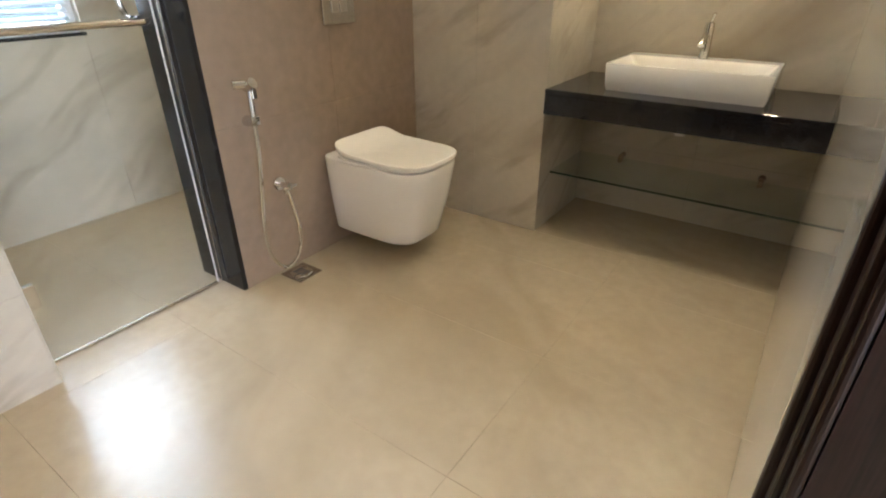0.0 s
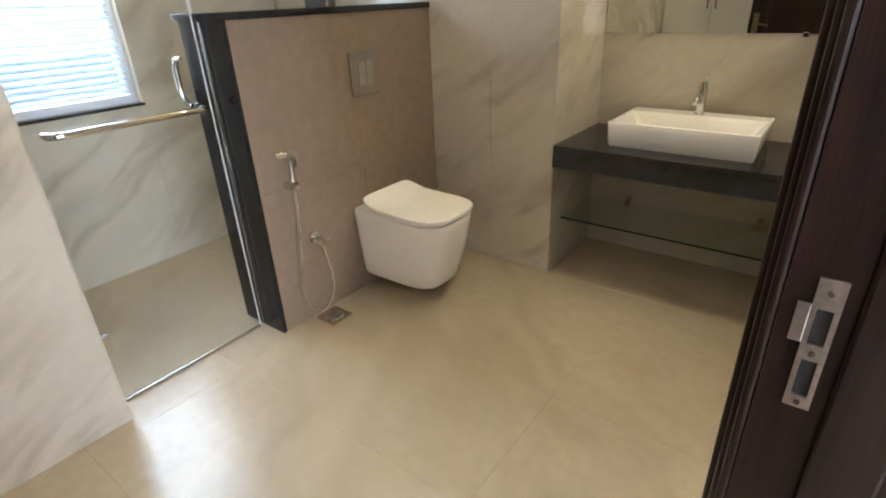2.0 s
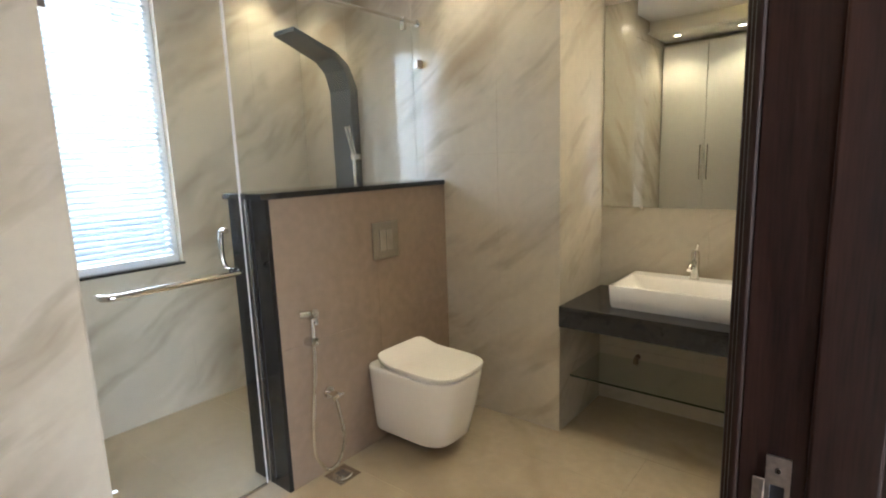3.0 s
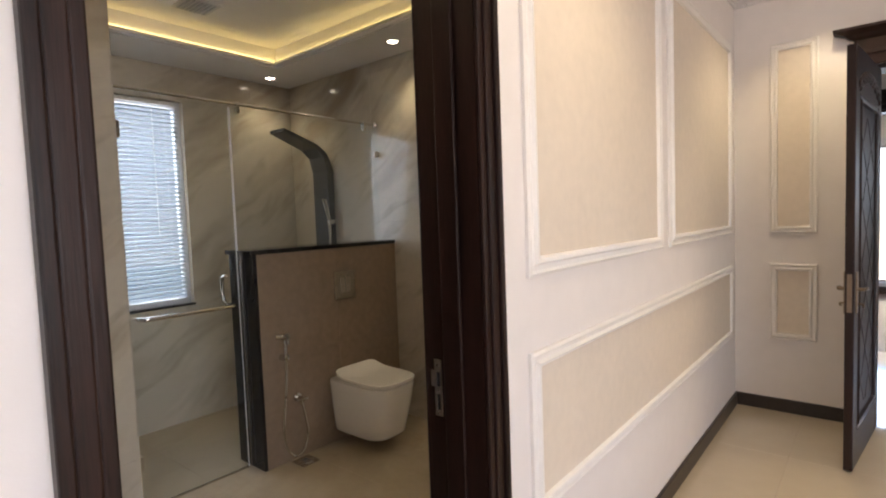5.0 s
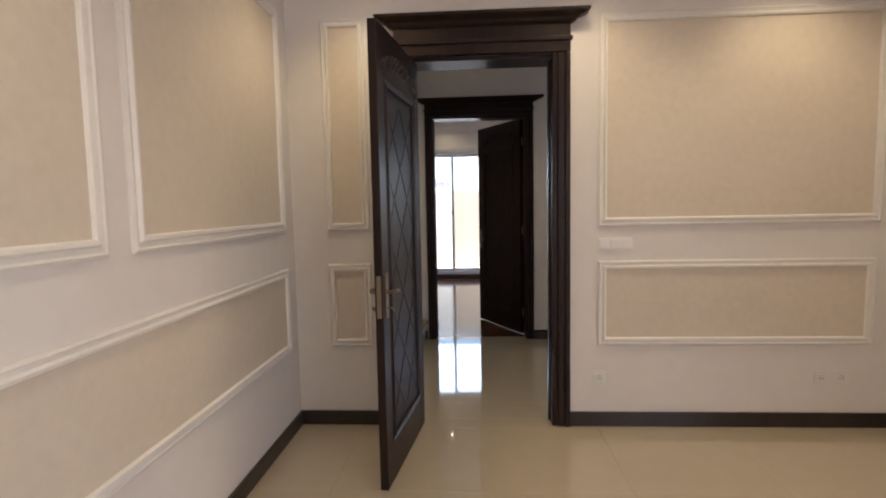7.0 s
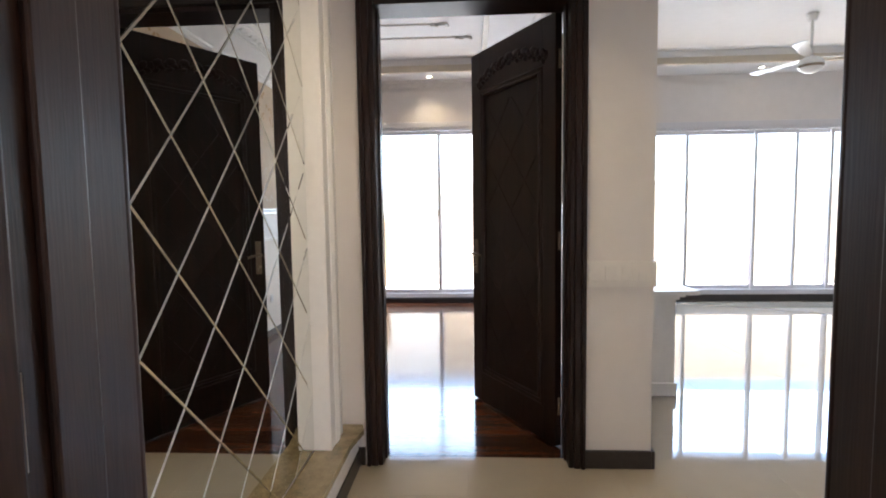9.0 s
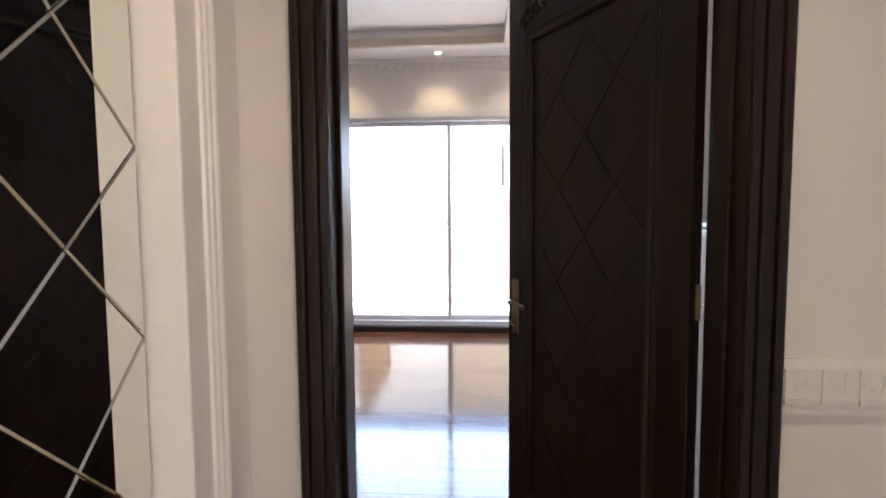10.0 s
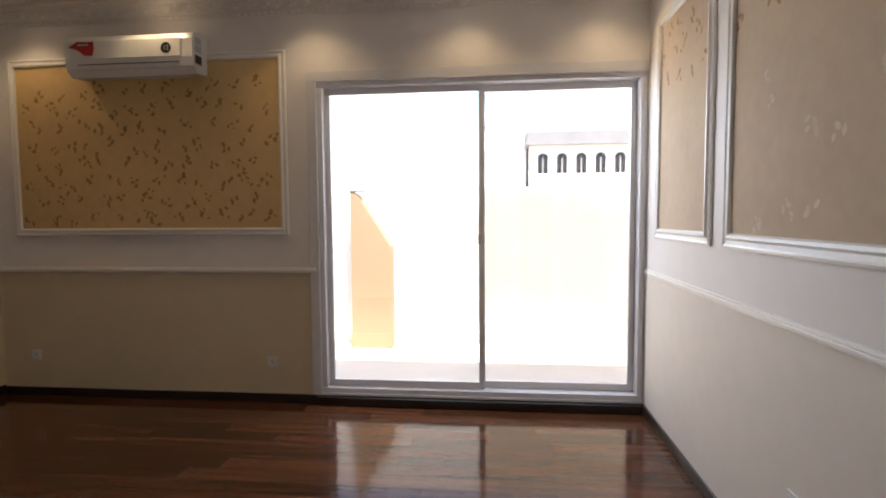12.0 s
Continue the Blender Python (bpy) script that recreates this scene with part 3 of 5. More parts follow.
ceiling("ceiling_bathroom", -3.62, -0.22, -1.15, 3.05, 2.83, (-2.93, -0.9, -0.4, 1.89), 0.15, "white bathroom ceiling with a lit cove")
ceiling("ceiling_bedroom", -0.22, 4.24, -2.95, 4.22, 3.2)
ceiling("ceiling_lobby", 0.25, 8.7, 4.22, 6.4, 3.2)
ceiling("ceiling_hall", 2.12, 8.7, 6.4, 11.58, 3.25, (2.9, 8.0, 7.1, 10.6))
ceiling("ceiling_room", -3.56, 2.12, 6.4, 11.58, 3.25, (-2.7, 1.42, 7.2, 10.62))
cornice("cornice_bedroom", 0, 4.02, -2.75, 4.0, 3.2)
cornice("cornice_room", -3.36, 2.04, 6.52, 11.335, 3.25)


def tray_lip(name, a, b, c, d, z):
    bm = bmesh.new()
    for s, (w0, h0, h1) in enumerate(((0.05, -0.035, -0.012), (0.03, -0.012, 0.05))):
        box(bm, a - w0, c - w0, z + h0, b + w0, c + 0.002, z + h1), box(bm, a - w0, d - 0.002, z + h0, b + w0, d + w0, z + h1)
        box(bm, a - w0, c, z + h0, a + 0.002, d, z + h1), box(bm, b - 0.002, c, z + h0, b + w0, d, z + h1)
    return single(name, bm, BUFFTRIM, "cream stepped lip round the raised ceiling", "trim", kind="structure")


BUFFTRIM = mat("cream_ceiling_trim", (0.62, 0.54, 0.42), 0.5, vary=0.03)
tray_lip("trim_room_tray", -2.7, 1.42, 7.2, 10.62, 3.25)
tray_lip("trim_hall_tray", 2.9, 8.0, 7.1, 10.6, 3.25)

# yellow light strip on a ledge inside the bathroom's raised ceiling
cove = thing("cove_light", (-1.9, 0.7, 2.9), "warm yellow strip light hidden in the ceiling cove", "cove light")
for p in ((-2.93, -0.4, -2.88, 1.89), (-0.95, -0.4, -0.9, 1.89), (-2.88, 1.84, -0.95, 1.89), (-2.88, -0.4, -0.95, -0.35)):
    part("ledge", B(p[0], p[1], 2.836, p[2], p[3], 2.86), CEIL, cove)
for p in ((-2.915, -0.38, -2.90, 1.87), (-0.93, -0.38, -0.915, 1.87), (-2.88, 1.86, -0.95, 1.875)):
    part("strip", B(p[0], p[1], 2.862, p[2], p[3], 2.872), COVE, cove, "glowing yellow strip")

# skirtings
skirting("baseboard_bedroom_left", "x", 0, 1, 0.655, 3.98)
skirting("baseboard_bedroom_far", "y", 4.0, -1, 0.0, 0.735)
skirting("baseboard_bedroom_door", "y", 4.0, -1, 1.856, 4.02)
skirting("baseboard_bedroom_right", "x", 4.02, -1, -2.75, 3.98)
skirting("baseboard_lobby", "y", 6.32, -1, 1.88, 2.235)
skirting("baseboard_lobby_end", "x", 2.235, 1, 6.302, 7.36)
skirting("baseboard_lobby_left", "y", 6.32, -1, 0.645, 0.693)
skirting("baseboard_room_window", "y", 11.335, -1, -3.36, 2.04, 0.074)
skirting("baseboard_room_right", "x", 2.04, -1, 6.54, 11.316, 0.07)
skirting("baseboard_room_left", "x", -3.36, 1, 6.54, 11.316, 0.09)
skirting("baseboard_room_south", "y", 6.52, 1, -3.34, 0.64, 0.09)
skirting("baseboard_hall", "y", 11.335, -1, 2.19, 8.5, 0.1)

# lower wall colour and dado rail in the room
single("dado_field_window", B(-3.36, 11.331, 0.06, -0.56, 11.336, 1.09), BUFF, "buff painted lower wall", "wall paint", kind="structure")
# the right side is paler because window glare is put into its colour
single("dado_field_right", B(2.036, 6.53, 0.06, 2.041, 11.333, 1.09), GLAREWALL, "painted lower wall, window glare put into its pale cream", "wall paint", kind="structure")
single("dado_field_left", B(-3.361, 6.53, 0.06, -3.356, 11.333, 1.09), BUFF, "buff painted lower wall", "wall paint", kind="structure")


def dado(name, axis, at, side, u0, u1):
    bm = bmesh.new()
    for z0, z1, d in ((1.075, 1.088, 0.012), (1.088, 1.104, 0.024), (1.104, 1.118, 0.016)):
        a, b = sorted((at + side * 0.0005, at + side * d))
        box(bm, *((a, u0, z0, b, u1, z1) if axis == "x" else (u0, a, z0, u1, b, z1)), bevel=0.003)
    return single(name, bm, TRIM, "white moulded dado rail", "dado rail", kind="structure")


dado("trim_dado_window", "y", 11.335, -1, -3.36, -0.54)
dado("trim_dado_right", "x", 2.04, -1, 6.54, 11.33)
dado("trim_dado_left", "x", -3.36, 1, 6.54, 11.33)

# ---- doors ----
door_frame("door_1", "x", -0.205, 0.0, -0.355, 0.57, 2.43, "dark stained wooden frame of the bathroom doorway", (1,), 0.08)
door_frame("door_2", "y", 4.0, 4.22, 0.84, 1.75, 2.455, "dark stained wooden door frame with a flared crown", (-1, 1), 0.115)
door_frame("door_3", "y", 6.32, 6.52, 0.79, 1.80, 2.46, "dark stained wooden door frame with a flared crown", (-1,), 0.085, 0.75)
leaf = door_leaf(0.9, 2.445, "dark carved wooden door standing wide open into the bedroom")
leaf.matrix_world = pose(0.85, 4.02, 0, 0, 0, -97)
leaf2 = copy_thing(leaf, pose(1.781, 6.543, 0, 0, 0, 119.5))
leaf2.scale = (1.055, 1, 1.012)
tagged(leaf2, "dark carved wooden door standing half open into the room")
leaf3 = copy_thing(leaf, pose(-0.25, -0.33, 0, 0, 0, 180))
tagged(leaf3, "dark carved wooden bathroom door folded back into the bathroom")

# worn steel strike plate in the bathroom door's jamb
strike = thing("strike_plate", (-0.15, 0.569, 1.08), "worn steel lock strike plate screwed to the door jamb", "strike plate")
bm = bmesh.new()
for x0, z0, x1, z1 in ((-0.165, 0.98, -0.158, 1.185), (-0.138, 0.98, -0.131, 1.185), (-0.158, 0.98, -0.138, 1.0), (-0.158, 1.06, -0.138, 1.085), (-0.158, 1.14, -0.138, 1.185)):
    box(bm, x0, 0.5655, z0, x1, 0.5695, z1)
part("plate", bm, PLATE, strike)
part("lip", B(-0.182, 0.565, 1.085, -0.165, 0.5685, 1.145, bevel=0.0015), PLATE, strike, "bent keeper lip")
for z in (0.99, 1.072, 1.165):
    part("screw", rod(bmesh.new(), (-0.148, 0.5635, z), (-0.148, 0.566, z), 0.0045, n=10), STEEL, strike)
strike.scale = (0.8, 1, 0.85)
strike.location += Vector((-0.018, 0, -0.032))
part("recess", B(-0.158, 0.5692, 1.0, -0.138, 0.5698, 1.14), BLACK, strike)

# ---- bedroom ----
G1 = "framed panels on the bedroom walls"
wall_panel("x", 0, 1, 0.82, 2.17, 1.365, 2.76, CREAM, "large cream wall panel in a white moulded frame", G1, 0.065)
wall_panel("x", 0, 1, 2.30, 3.82, 1.365, 2.76, CREAM, "large cream wall panel in a white moulded frame near the corner", G1, 0.065)
wall_panel("x", 0, 1, 0.82, 3.84, 0.57, 1.12, CREAM, "long low cream panel in a white moulded frame", G1, 0.055)
wall_panel("y", 4.0, -1, 0.235, 0.53, 1.36, 2.745, CREAM, "narrow cream panel in a white frame beside the door", G1, 0.05)
wall_panel("y", 4.0, -1, 0.235, 0.53, 0.56, 1.13, CREAM, "small low cream panel in a white frame beside the door", G1, 0.05)
wall_panel("y", 4.0, -1, 2.05, 3.83, 1.36, 2.72, CREAM, "wide cream wall panel in a white moulded frame", G1, 0.055)
wall_panel("y", 4.0, -1, 2.05, 3.81, 0.56, 1.13, CREAM, "wide low cream panel in a white moulded frame", G1, 0.055)
GS = "sockets and switches"
socket("y", 4.0, -1, 2.06, 0.34, GS)
socket("y", 4.0, -1, 3.50, 0.34, GS)
socket("y", 4.0, -1, 3.63, 0.34, GS)
sw = thing("light_switch", (2.16, 4.0, 1.24), "pale grey three-gang light switch beside the door", "light switch")
part("cover_plate", B(2.05, 3.991, 1.2, 2.27, 3.9994, 1.28, bevel=0.003), WHITE, sw)
for i in range(3):
    part("rocker", B(2.062 + i * 0.068, 3.986, 1.212, 2.122 + i * 0.068, 3.992, 1.268, bevel=0.002), WHITE, sw)
GD = "ceiling downlights"
for x, y in ((0.65, 3.45), (1.9, 3.45), (3.2, 3.45), (0.65, 1.2), (3.2, 1.2)):
    downlight(x, y, 3.2, GD, BED_SPOT)
bw = thing("window_1", (4.13, -1.1, 0.7), "wide white framed bedroom window", "window", kind="structure")
for a in ((-2.3, 0.7, 0.1, 0.76), (-2.3, 2.54, 0.1, 2.6), (-2.3, 0.76, -2.24, 2.54), (0.04, 0.76, 0.1, 2.54), (-1.13, 0.76, -1.07, 2.54)):
    part("window_frame", B(4.15, a[0], a[1], 4.2, a[2], a[3]), ALU, bw)

# ---- bathroom ----
half_cap = thing("half_wall_cap", (-2.25, 1.7, 1.378), "black granite capping over the half wall's top and end", "granite capping")
part("top_slab", B(-2.412, 1.085, 1.3785, -2.098, 2.339, 1.406, bevel=0.003), GRANITE, half_cap)
part("end_slab", B(-2.402, 1.105, 0.001, -2.104, 1.1265, 1.378, bevel=0.002), GRANITE, half_cap)
part("channel", B(-2.259, 1.1, 0.002, -2.253, 1.1045, 1.377), STEEL, half_cap, "thin aluminium glass channel")

# window with blinds
win = thing("window_2", (-3.52, 0.9, 0.95), "white framed shower window with dark sill", "window", kind="structure")
for a in ((0.5, 0.95, 1.33, 1.0), (0.5, 2.51, 1.33, 2.56), (0.5, 1.0, 0.55, 2.51), (1.28, 1.0, 1.33, 2.51)):
    part("window_frame", B(-3.52, a[0], a[1], -3.47, a[2], a[3], bevel=0.004), ALU, win)
pane = part("pane", B(-3.498, 0.55, 1.0, -3.492, 1.28, 2.51), GLASS, win)
pane.visible_shadow = False
part("window_sill", B(-3.6, 0.5, 0.935, -3.412, 1.34, 0.951, bevel=0.003), GRANITE, win, "dark granite sill")
blind = thing("window_blind", (-3.44, 0.9, 1.0), "white horizontal slat blind lowered over the window, slats half open", "blind")
part("head_rail", B(-3.462, 0.56, 2.52, -3.43, 1.29, 2.55, bevel=0.003), WHITE, blind)
part("bottom_rail", B(-3.456, 0.56, 0.985, -3.434, 1.29, 1.0, bevel=0.003), WHITE, blind)
slat_me = None
for i in range(44):
    z = 1.02 + i * 0.0342
    if slat_me is None:
        bm = bmesh.new()
        c, s = math.cos(radians(38)) * 0.0175, math.sin(radians(38)) * 0.0175
        prism(bm, [(-c, -0.365, s), (0, -0.365, 0.002), (c, -0.365, -s), (c, -0.365, -s - 0.0006), (0, -0.365, 0.0012), (-c, -0.365, s - 0.0006)], (0, 0.73, 0))
        slat_me = mesh_of("slat", bm, BLIND)
    o = new("slat", slat_me)
    o.parent, o.location = blind, Vector((-3.446, 0.925, z)) - blind.location
for y in (0.66, 0.925, 1.19):
    part("cord", rod(bmesh.new(), (-3.431, y, 1.0), (-3.431, y, 2.52), 0.001, n=6), WHITE, blind)
part("tilt_wand", rod(bmesh.new(), (-3.425, 1.1, 1.5), (-3.425, 1.1, 2.52), 0.003, n=8), WHITE, blind)

# shower enclosure
sd = thing("shower_door", (-2.256, 0.42, 0), "frameless clear glass shower door with chrome hinges and towel-bar handle, closed", "shower door")
g = part("glass_pane", B(-2.26, 0.412, 0.012, -2.252, 1.08, 2.3), GLASS, sd)
g.visible_shadow = False
part("edge_seal", B(-2.2605, 1.08, 0.012, -2.2515, 1.083, 2.3), ALU, sd, "pale polished glass edge")
part("bottom_seal", B(-2.2605, 0.412, 0.001, -2.2515, 1.08, 0.012), STEEL, sd)
for z in (0.27, 2.1):
    hg = part("hinge", B(-2.268, 0.38, z - 0.045, -2.244, 0.462, z + 0.045, bevel=0.003), CHROME, sd, "square chrome wall hinge")
    part("hinge_slot", B(-2.244, 0.408, z - 0.02, -2.2425, 0.425, z + 0.02), BLACK, hg)
bm = bmesh.new()
tube(bm, [(-2.252, 0.49, 1.07), (-2.215, 0.49, 1.07), (-2.195, 0.52, 1.07), (-2.192, 0.6, 1.07), (-2.192, 0.85, 1.07), (-2.192, 0.98, 1.07), (-2.2, 1.02, 1.07), (-2.252, 1.025, 1.07)], 0.012, 14)
part("towel_bar", bm, CHROME, sd, "polished chrome towel bar", True)
bm = bmesh.new()
tube(bm, [(-2.26, 1.01, 1.075), (-2.3, 1.01, 1.085), (-2.315, 1.005, 1.12), (-2.315, 1.005, 1.2), (-2.3, 1.005, 1.245), (-2.26, 1.005, 1.25)], 0.011, 14)
part("pull_handle", bm, CHROME, sd, "bent chrome pull handle", True)
part("bar_end", rod(bmesh.new(), (-2.252, 1.025, 1.07), (-2.236, 1.025, 1.07), 0.018), BLACK, sd)
sp = thing("shower_screen", (-2.256, 1.7, 1.406), "fixed clear glass screen standing on the half wall", "shower screen")
g = part("glass_pane", B(-2.26, 1.09, 1.407, -2.252, 2.335, 2.3), GLASS, sp)
g.visible_shadow = False
part("edge_seal", B(-2.2605, 1.0865, 1.407, -2.2515, 1.09, 2.3), ALU, sp)
part("glass_clamp", B(-2.275, 2.29, 2.07, -2.237, 2.339, 2.115, bevel=0.003), PLATE, sp, "square chrome glass clamp")
rl = thing("shower_rail", (-2.256, 1.3, 2.32), "thin chrome stay rail along the top of the shower glass", "shower rail")
part("bar", rod(bmesh.new(), (-2.256, 0.401, 2.325), (-2.256, 2.339, 2.325), 0.0095), CHROME, rl, smooth=True)
for y in (1.14, 2.2):
    part("glass_clip", B(-2.272, y - 0.012, 2.27, -2.24, y + 0.012, 2.338, bevel=0.003), CHROME, rl)
for y, e in ((0.401, 0.42), (2.339, 2.32)):
    part("flange", rod(bmesh.new(), (-2.256, y, 2.325), (-2.256, e, 2.325), 0.022), CHROME, rl, smooth=True)

# shower column
sc = thing("shower_column", (-3.07, 2.339, 1.0), "grey metal shower panel with an overhead rain spout and chrome hand shower", "shower column")
bm = bmesh.new()
prof = [(2.339, 0.75), (2.27, 0.75), (2.27, 1.98), (2.235, 2.1), (2.16, 2.17), (1.86, 2.285), (1.86, 2.31), (2.18, 2.205), (2.28, 2.13), (2.339, 1.99)]
prism(bm, [(-3.07, y, z) for y, z in prof], (0.2, 0, 0))
part("body", bm, SHGREY, sc)
bm = bmesh.new()
rod(bm, (-2.845, 2.25, 1.42), (-2.845, 2.25, 1.56), 0.012), rod(bm, (-2.845, 2.25, 1.56), (-2.84, 2.2, 1.74), 0.014, 0.02)
part("hand_shower", bm, CHROME, sc, "chrome hand shower", True)
part("holder", B(-2.87, 2.24, 1.52, -2.83, 2.3, 1.56, bevel=0.004), CHROME, sc)
bm = bmesh.new()
tube(bm, [(-2.845, 2.25, 1.42), (-2.835, 2.23, 1.1), (-2.83, 2.22, 0.7), (-2.86, 2.24, 0.5), (-2.9, 2.28, 0.62), (-2.93, 2.3, 0.75)], 0.007, 8)
part("hose", bm, CHROME, sc, smooth=True)
for z in (1.0, 1.2):
    part("knob", rod(bmesh.new(), (-2.97, 2.27, z), (-2.97, 2.225, z), 0.025, 0.022), CHROME, sc, smooth=True)
sc.location += Vector((0.045, 0, 0.025))


def superloop(bm, cx, cy, lx, wy, z, back=0.0, n=40, tilt=0.0):
    """A plan outline: square at the wall side (-x), rounded at the front (+x)."""
    out = []
    for k in range(n):
        a = 2 * math.pi * (k + 0.5) / n
        c, s = math.cos(a), math.sin(a)
        p = 0.28 if c > 0 else 0.12
        q = 0.28 if c > 0 else 0.12
        x = cx + lx / 2 * math.copysign(abs(c) ** (2 * p), c)
        y = cy + wy / 2 * math.copysign(abs(s) ** (2 * q), s)
        out.append(bm.verts.new((x, y, z + tilt * (cx - x))))
    return out


def loft(bm, loops, cap=True):
    for a, b in zip(loops, loops[1:]):
        for k in range(len(a)):
            bm.faces.new((a[k], a[(k + 1) % len(a)], b[(k + 1) % len(a)], b[k]))
    if cap:
        bm.faces.new(loops[0][::-1]), bm.faces.new(loops[-1])
    return bm


wc = thing("toilet", (-2.1, 1.805, 0.1), "white ceramic wall-hung toilet with its lid closed", "toilet")
bm = bmesh.new()
L = []
for z, length, width in ((0.092, 0.435, 0.275), (0.098, 0.46, 0.305), (0.114, 0.475, 0.32), (0.2, 0.496, 0.342), (0.3, 0.523, 0.366), (0.42, 0.545, 0.39), (0.452, 0.55, 0.396), (0.462, 0.547, 0.392), (0.466, 0.536, 0.382)):
    L.append(superloop(bm, -2.105 + length / 2, 1.805, length, width, z))
part("bowl", loft(bm, L), CERAMIC, wc, smooth=True)
bm = bmesh.new()
L = [superloop(bm, -1.795, 1.805, 0.475 * k, 0.375 * k, z) for z, k in ((0.4665, 0.985), (0.469, 0.975), (0.476, 0.975))]
part("seat", loft(bm, L), CERAMIC, wc, smooth=True)
# the lid sweeps up towards its hinge
bm = bmesh.new()
L = []
for rise, k in ((0.478, 0.97), (0.481, 1.0), (0.493, 1.0), (0.497, 0.985), (0.497, 0.8), (0.496, 0.55), (0.496, 0.25)):
    ring = superloop(bm, -1.79, 1.805, 0.485 * k, 0.388 * k, rise)
    for v in ring:
        back = max(0.0, (-1.86 - v.co.x) / 0.17)
        v.co.z += 0.045 * back * back * (1.0 if rise > 0.479 else 0.6)
    L.append(ring)
part("lid", loft(bm, L), CERAMIC, wc, smooth=True)
for y in (1.715, 1.895):
    part("hinge", rod(bmesh.new(), (-2.035, y - 0.03, 0.478), (-2.035, y + 0.03, 0.478), 0.012), CERAMIC, wc, smooth=True)

fp = thing("flush_plate", (-2.1, 1.81, 1.11), "satin steel dual flush plate on the brown tiled wall", "flush plate")
part("cover_plate", B(-2.1055, 1.715, 1.01, -2.094, 1.905, 1.21, bevel=0.004), STEEL, fp)
part("button", B(-2.094, 1.765, 1.055, -2.090, 1.81, 1.165, bevel=0.002), CHROME, fp)
part("button", B(-2.094, 1.814, 1.055, -2.090, 1.858, 1.165, bevel=0.002), CHROME, fp)

hf = thing("bidet_spray", (-2.1, 1.26, 0.8), "chrome hand bidet spray on a wall holder with a flexible hose", "bidet spray")
bm = bmesh.new()
rod(bm, (-2.06, 1.268, 0.72), (-2.055, 1.266, 0.82), 0.011), rod(bm, (-2.062, 1.255, 0.83), (-2.02, 1.262, 0.852), 0.016, 0.02)
rod(bm, (-2.07, 1.21, 0.847), (-2.045, 1.265, 0.845), 0.017, 0.015)
part("spray_head", bm, CHROME, hf, smooth=True)
part("trigger", B(-2.045, 1.27, 0.79, -2.036, 1.285, 0.85, bevel=0.002), CHROME, hf)
bm = bmesh.new()
rod(bm, (-2.105, 1.268, 0.70), (-2.06, 1.268, 0.70), 0.022, 0.016), box(bm, -2.078, 1.25, 0.69, -2.045, 1.286, 0.725, bevel=0.003)
part("holder", bm, CHROME, hf, smooth=True)
bm = bmesh.new()
tube(bm, [(-2.06, 1.268, 0.72), (-2.06, 1.262, 0.55), (-2.065, 1.235, 0.3), (-2.06, 1.235, 0.14), (-2.05, 1.29, 0.05), (-2.045, 1.36, 0.07), (-2.05, 1.4, 0.17), (-2.055, 1.385, 0.3), (-2.06, 1.37, 0.385)], 0.0075, 8)
part("hose", bm, CHROME, hf, "silver braided hose", True)
av = thing("angle_valve", (-2.1, 1.36, 0.41), "small chrome angle valve on the tiled wall", "valve")
bm = bmesh.new()
rod(bm, (-2.1055, 1.365, 0.41), (-2.096, 1.365, 0.41), 0.028), rod(bm, (-2.1, 1.365, 0.41), (-2.045, 1.365, 0.41), 0.013), rod(bm, (-2.06, 1.367, 0.375), (-2.06, 1.365, 0.42), 0.011)
part("valve_body", bm, CHROME, av, smooth=True)
bm = bmesh.new()
rod(bm, (-2.045, 1.365, 0.41), (-2.03, 1.365, 0.41), 0.019, 0.016), box(bm, -2.036, 1.33, 0.404, -2.028, 1.40, 0.416, bevel=0.002)
part("handle", bm, CHROME, av, smooth=True)
dr = thing("floor_drain", (-2.02, 1.35, 0), "square steel floor drain with a round grate beside the half wall", "floor drain")
part("frame", B(-2.085, 1.285, 0.0005, -1.955, 1.415, 0.004, bevel=0.001), STEEL, dr)
part("grate", rod(bmesh.new(), (-2.02, 1.35, 0.004), (-2.02, 1.35, 0.007), 0.048, 0.044, 28), CHROME, dr, smooth=True)
for i in range(5):
    part("slot", B(-2.05 + i * 0.013, 1.325, 0.0068, -2.044 + i * 0.013, 1.375, 0.0076), BLACK, dr)

# vanity
ct = thing("vanity_counter", (-0.78, 2.6, 0.62), "black granite vanity counter with a deep front edge", "counter")
part("slab", B(-1.339, 2.325, 0.705, -0.227, 2.899, 0.73, bevel=0.003), GRANITE, ct)
part("apron", B(-1.339, 2.326, 0.615, -0.227, 2.35, 0.7045, bevel=0.002), GRANITE, ct)
bs = thing("wash_basin", (-0.78, 2.64, 0.73), "white rectangular ceramic vessel basin on the black counter", "basin")
bm = bmesh.new()


def rect_loop(bm, x0, x1, y0, y1, z, r):
    out = []
    for cx, cy, a0 in ((x1 - r, y1 - r, 0), (x0 + r, y1 - r, 90), (x0 + r, y0 + r, 180), (x1 - r, y0 + r, 270)):
        for k in range(5):
            a = radians(a0 + k * 22.5)
            out.append(bm.verts.new((cx + r * math.cos(a), cy + r * math.sin(a), z)))
    return out


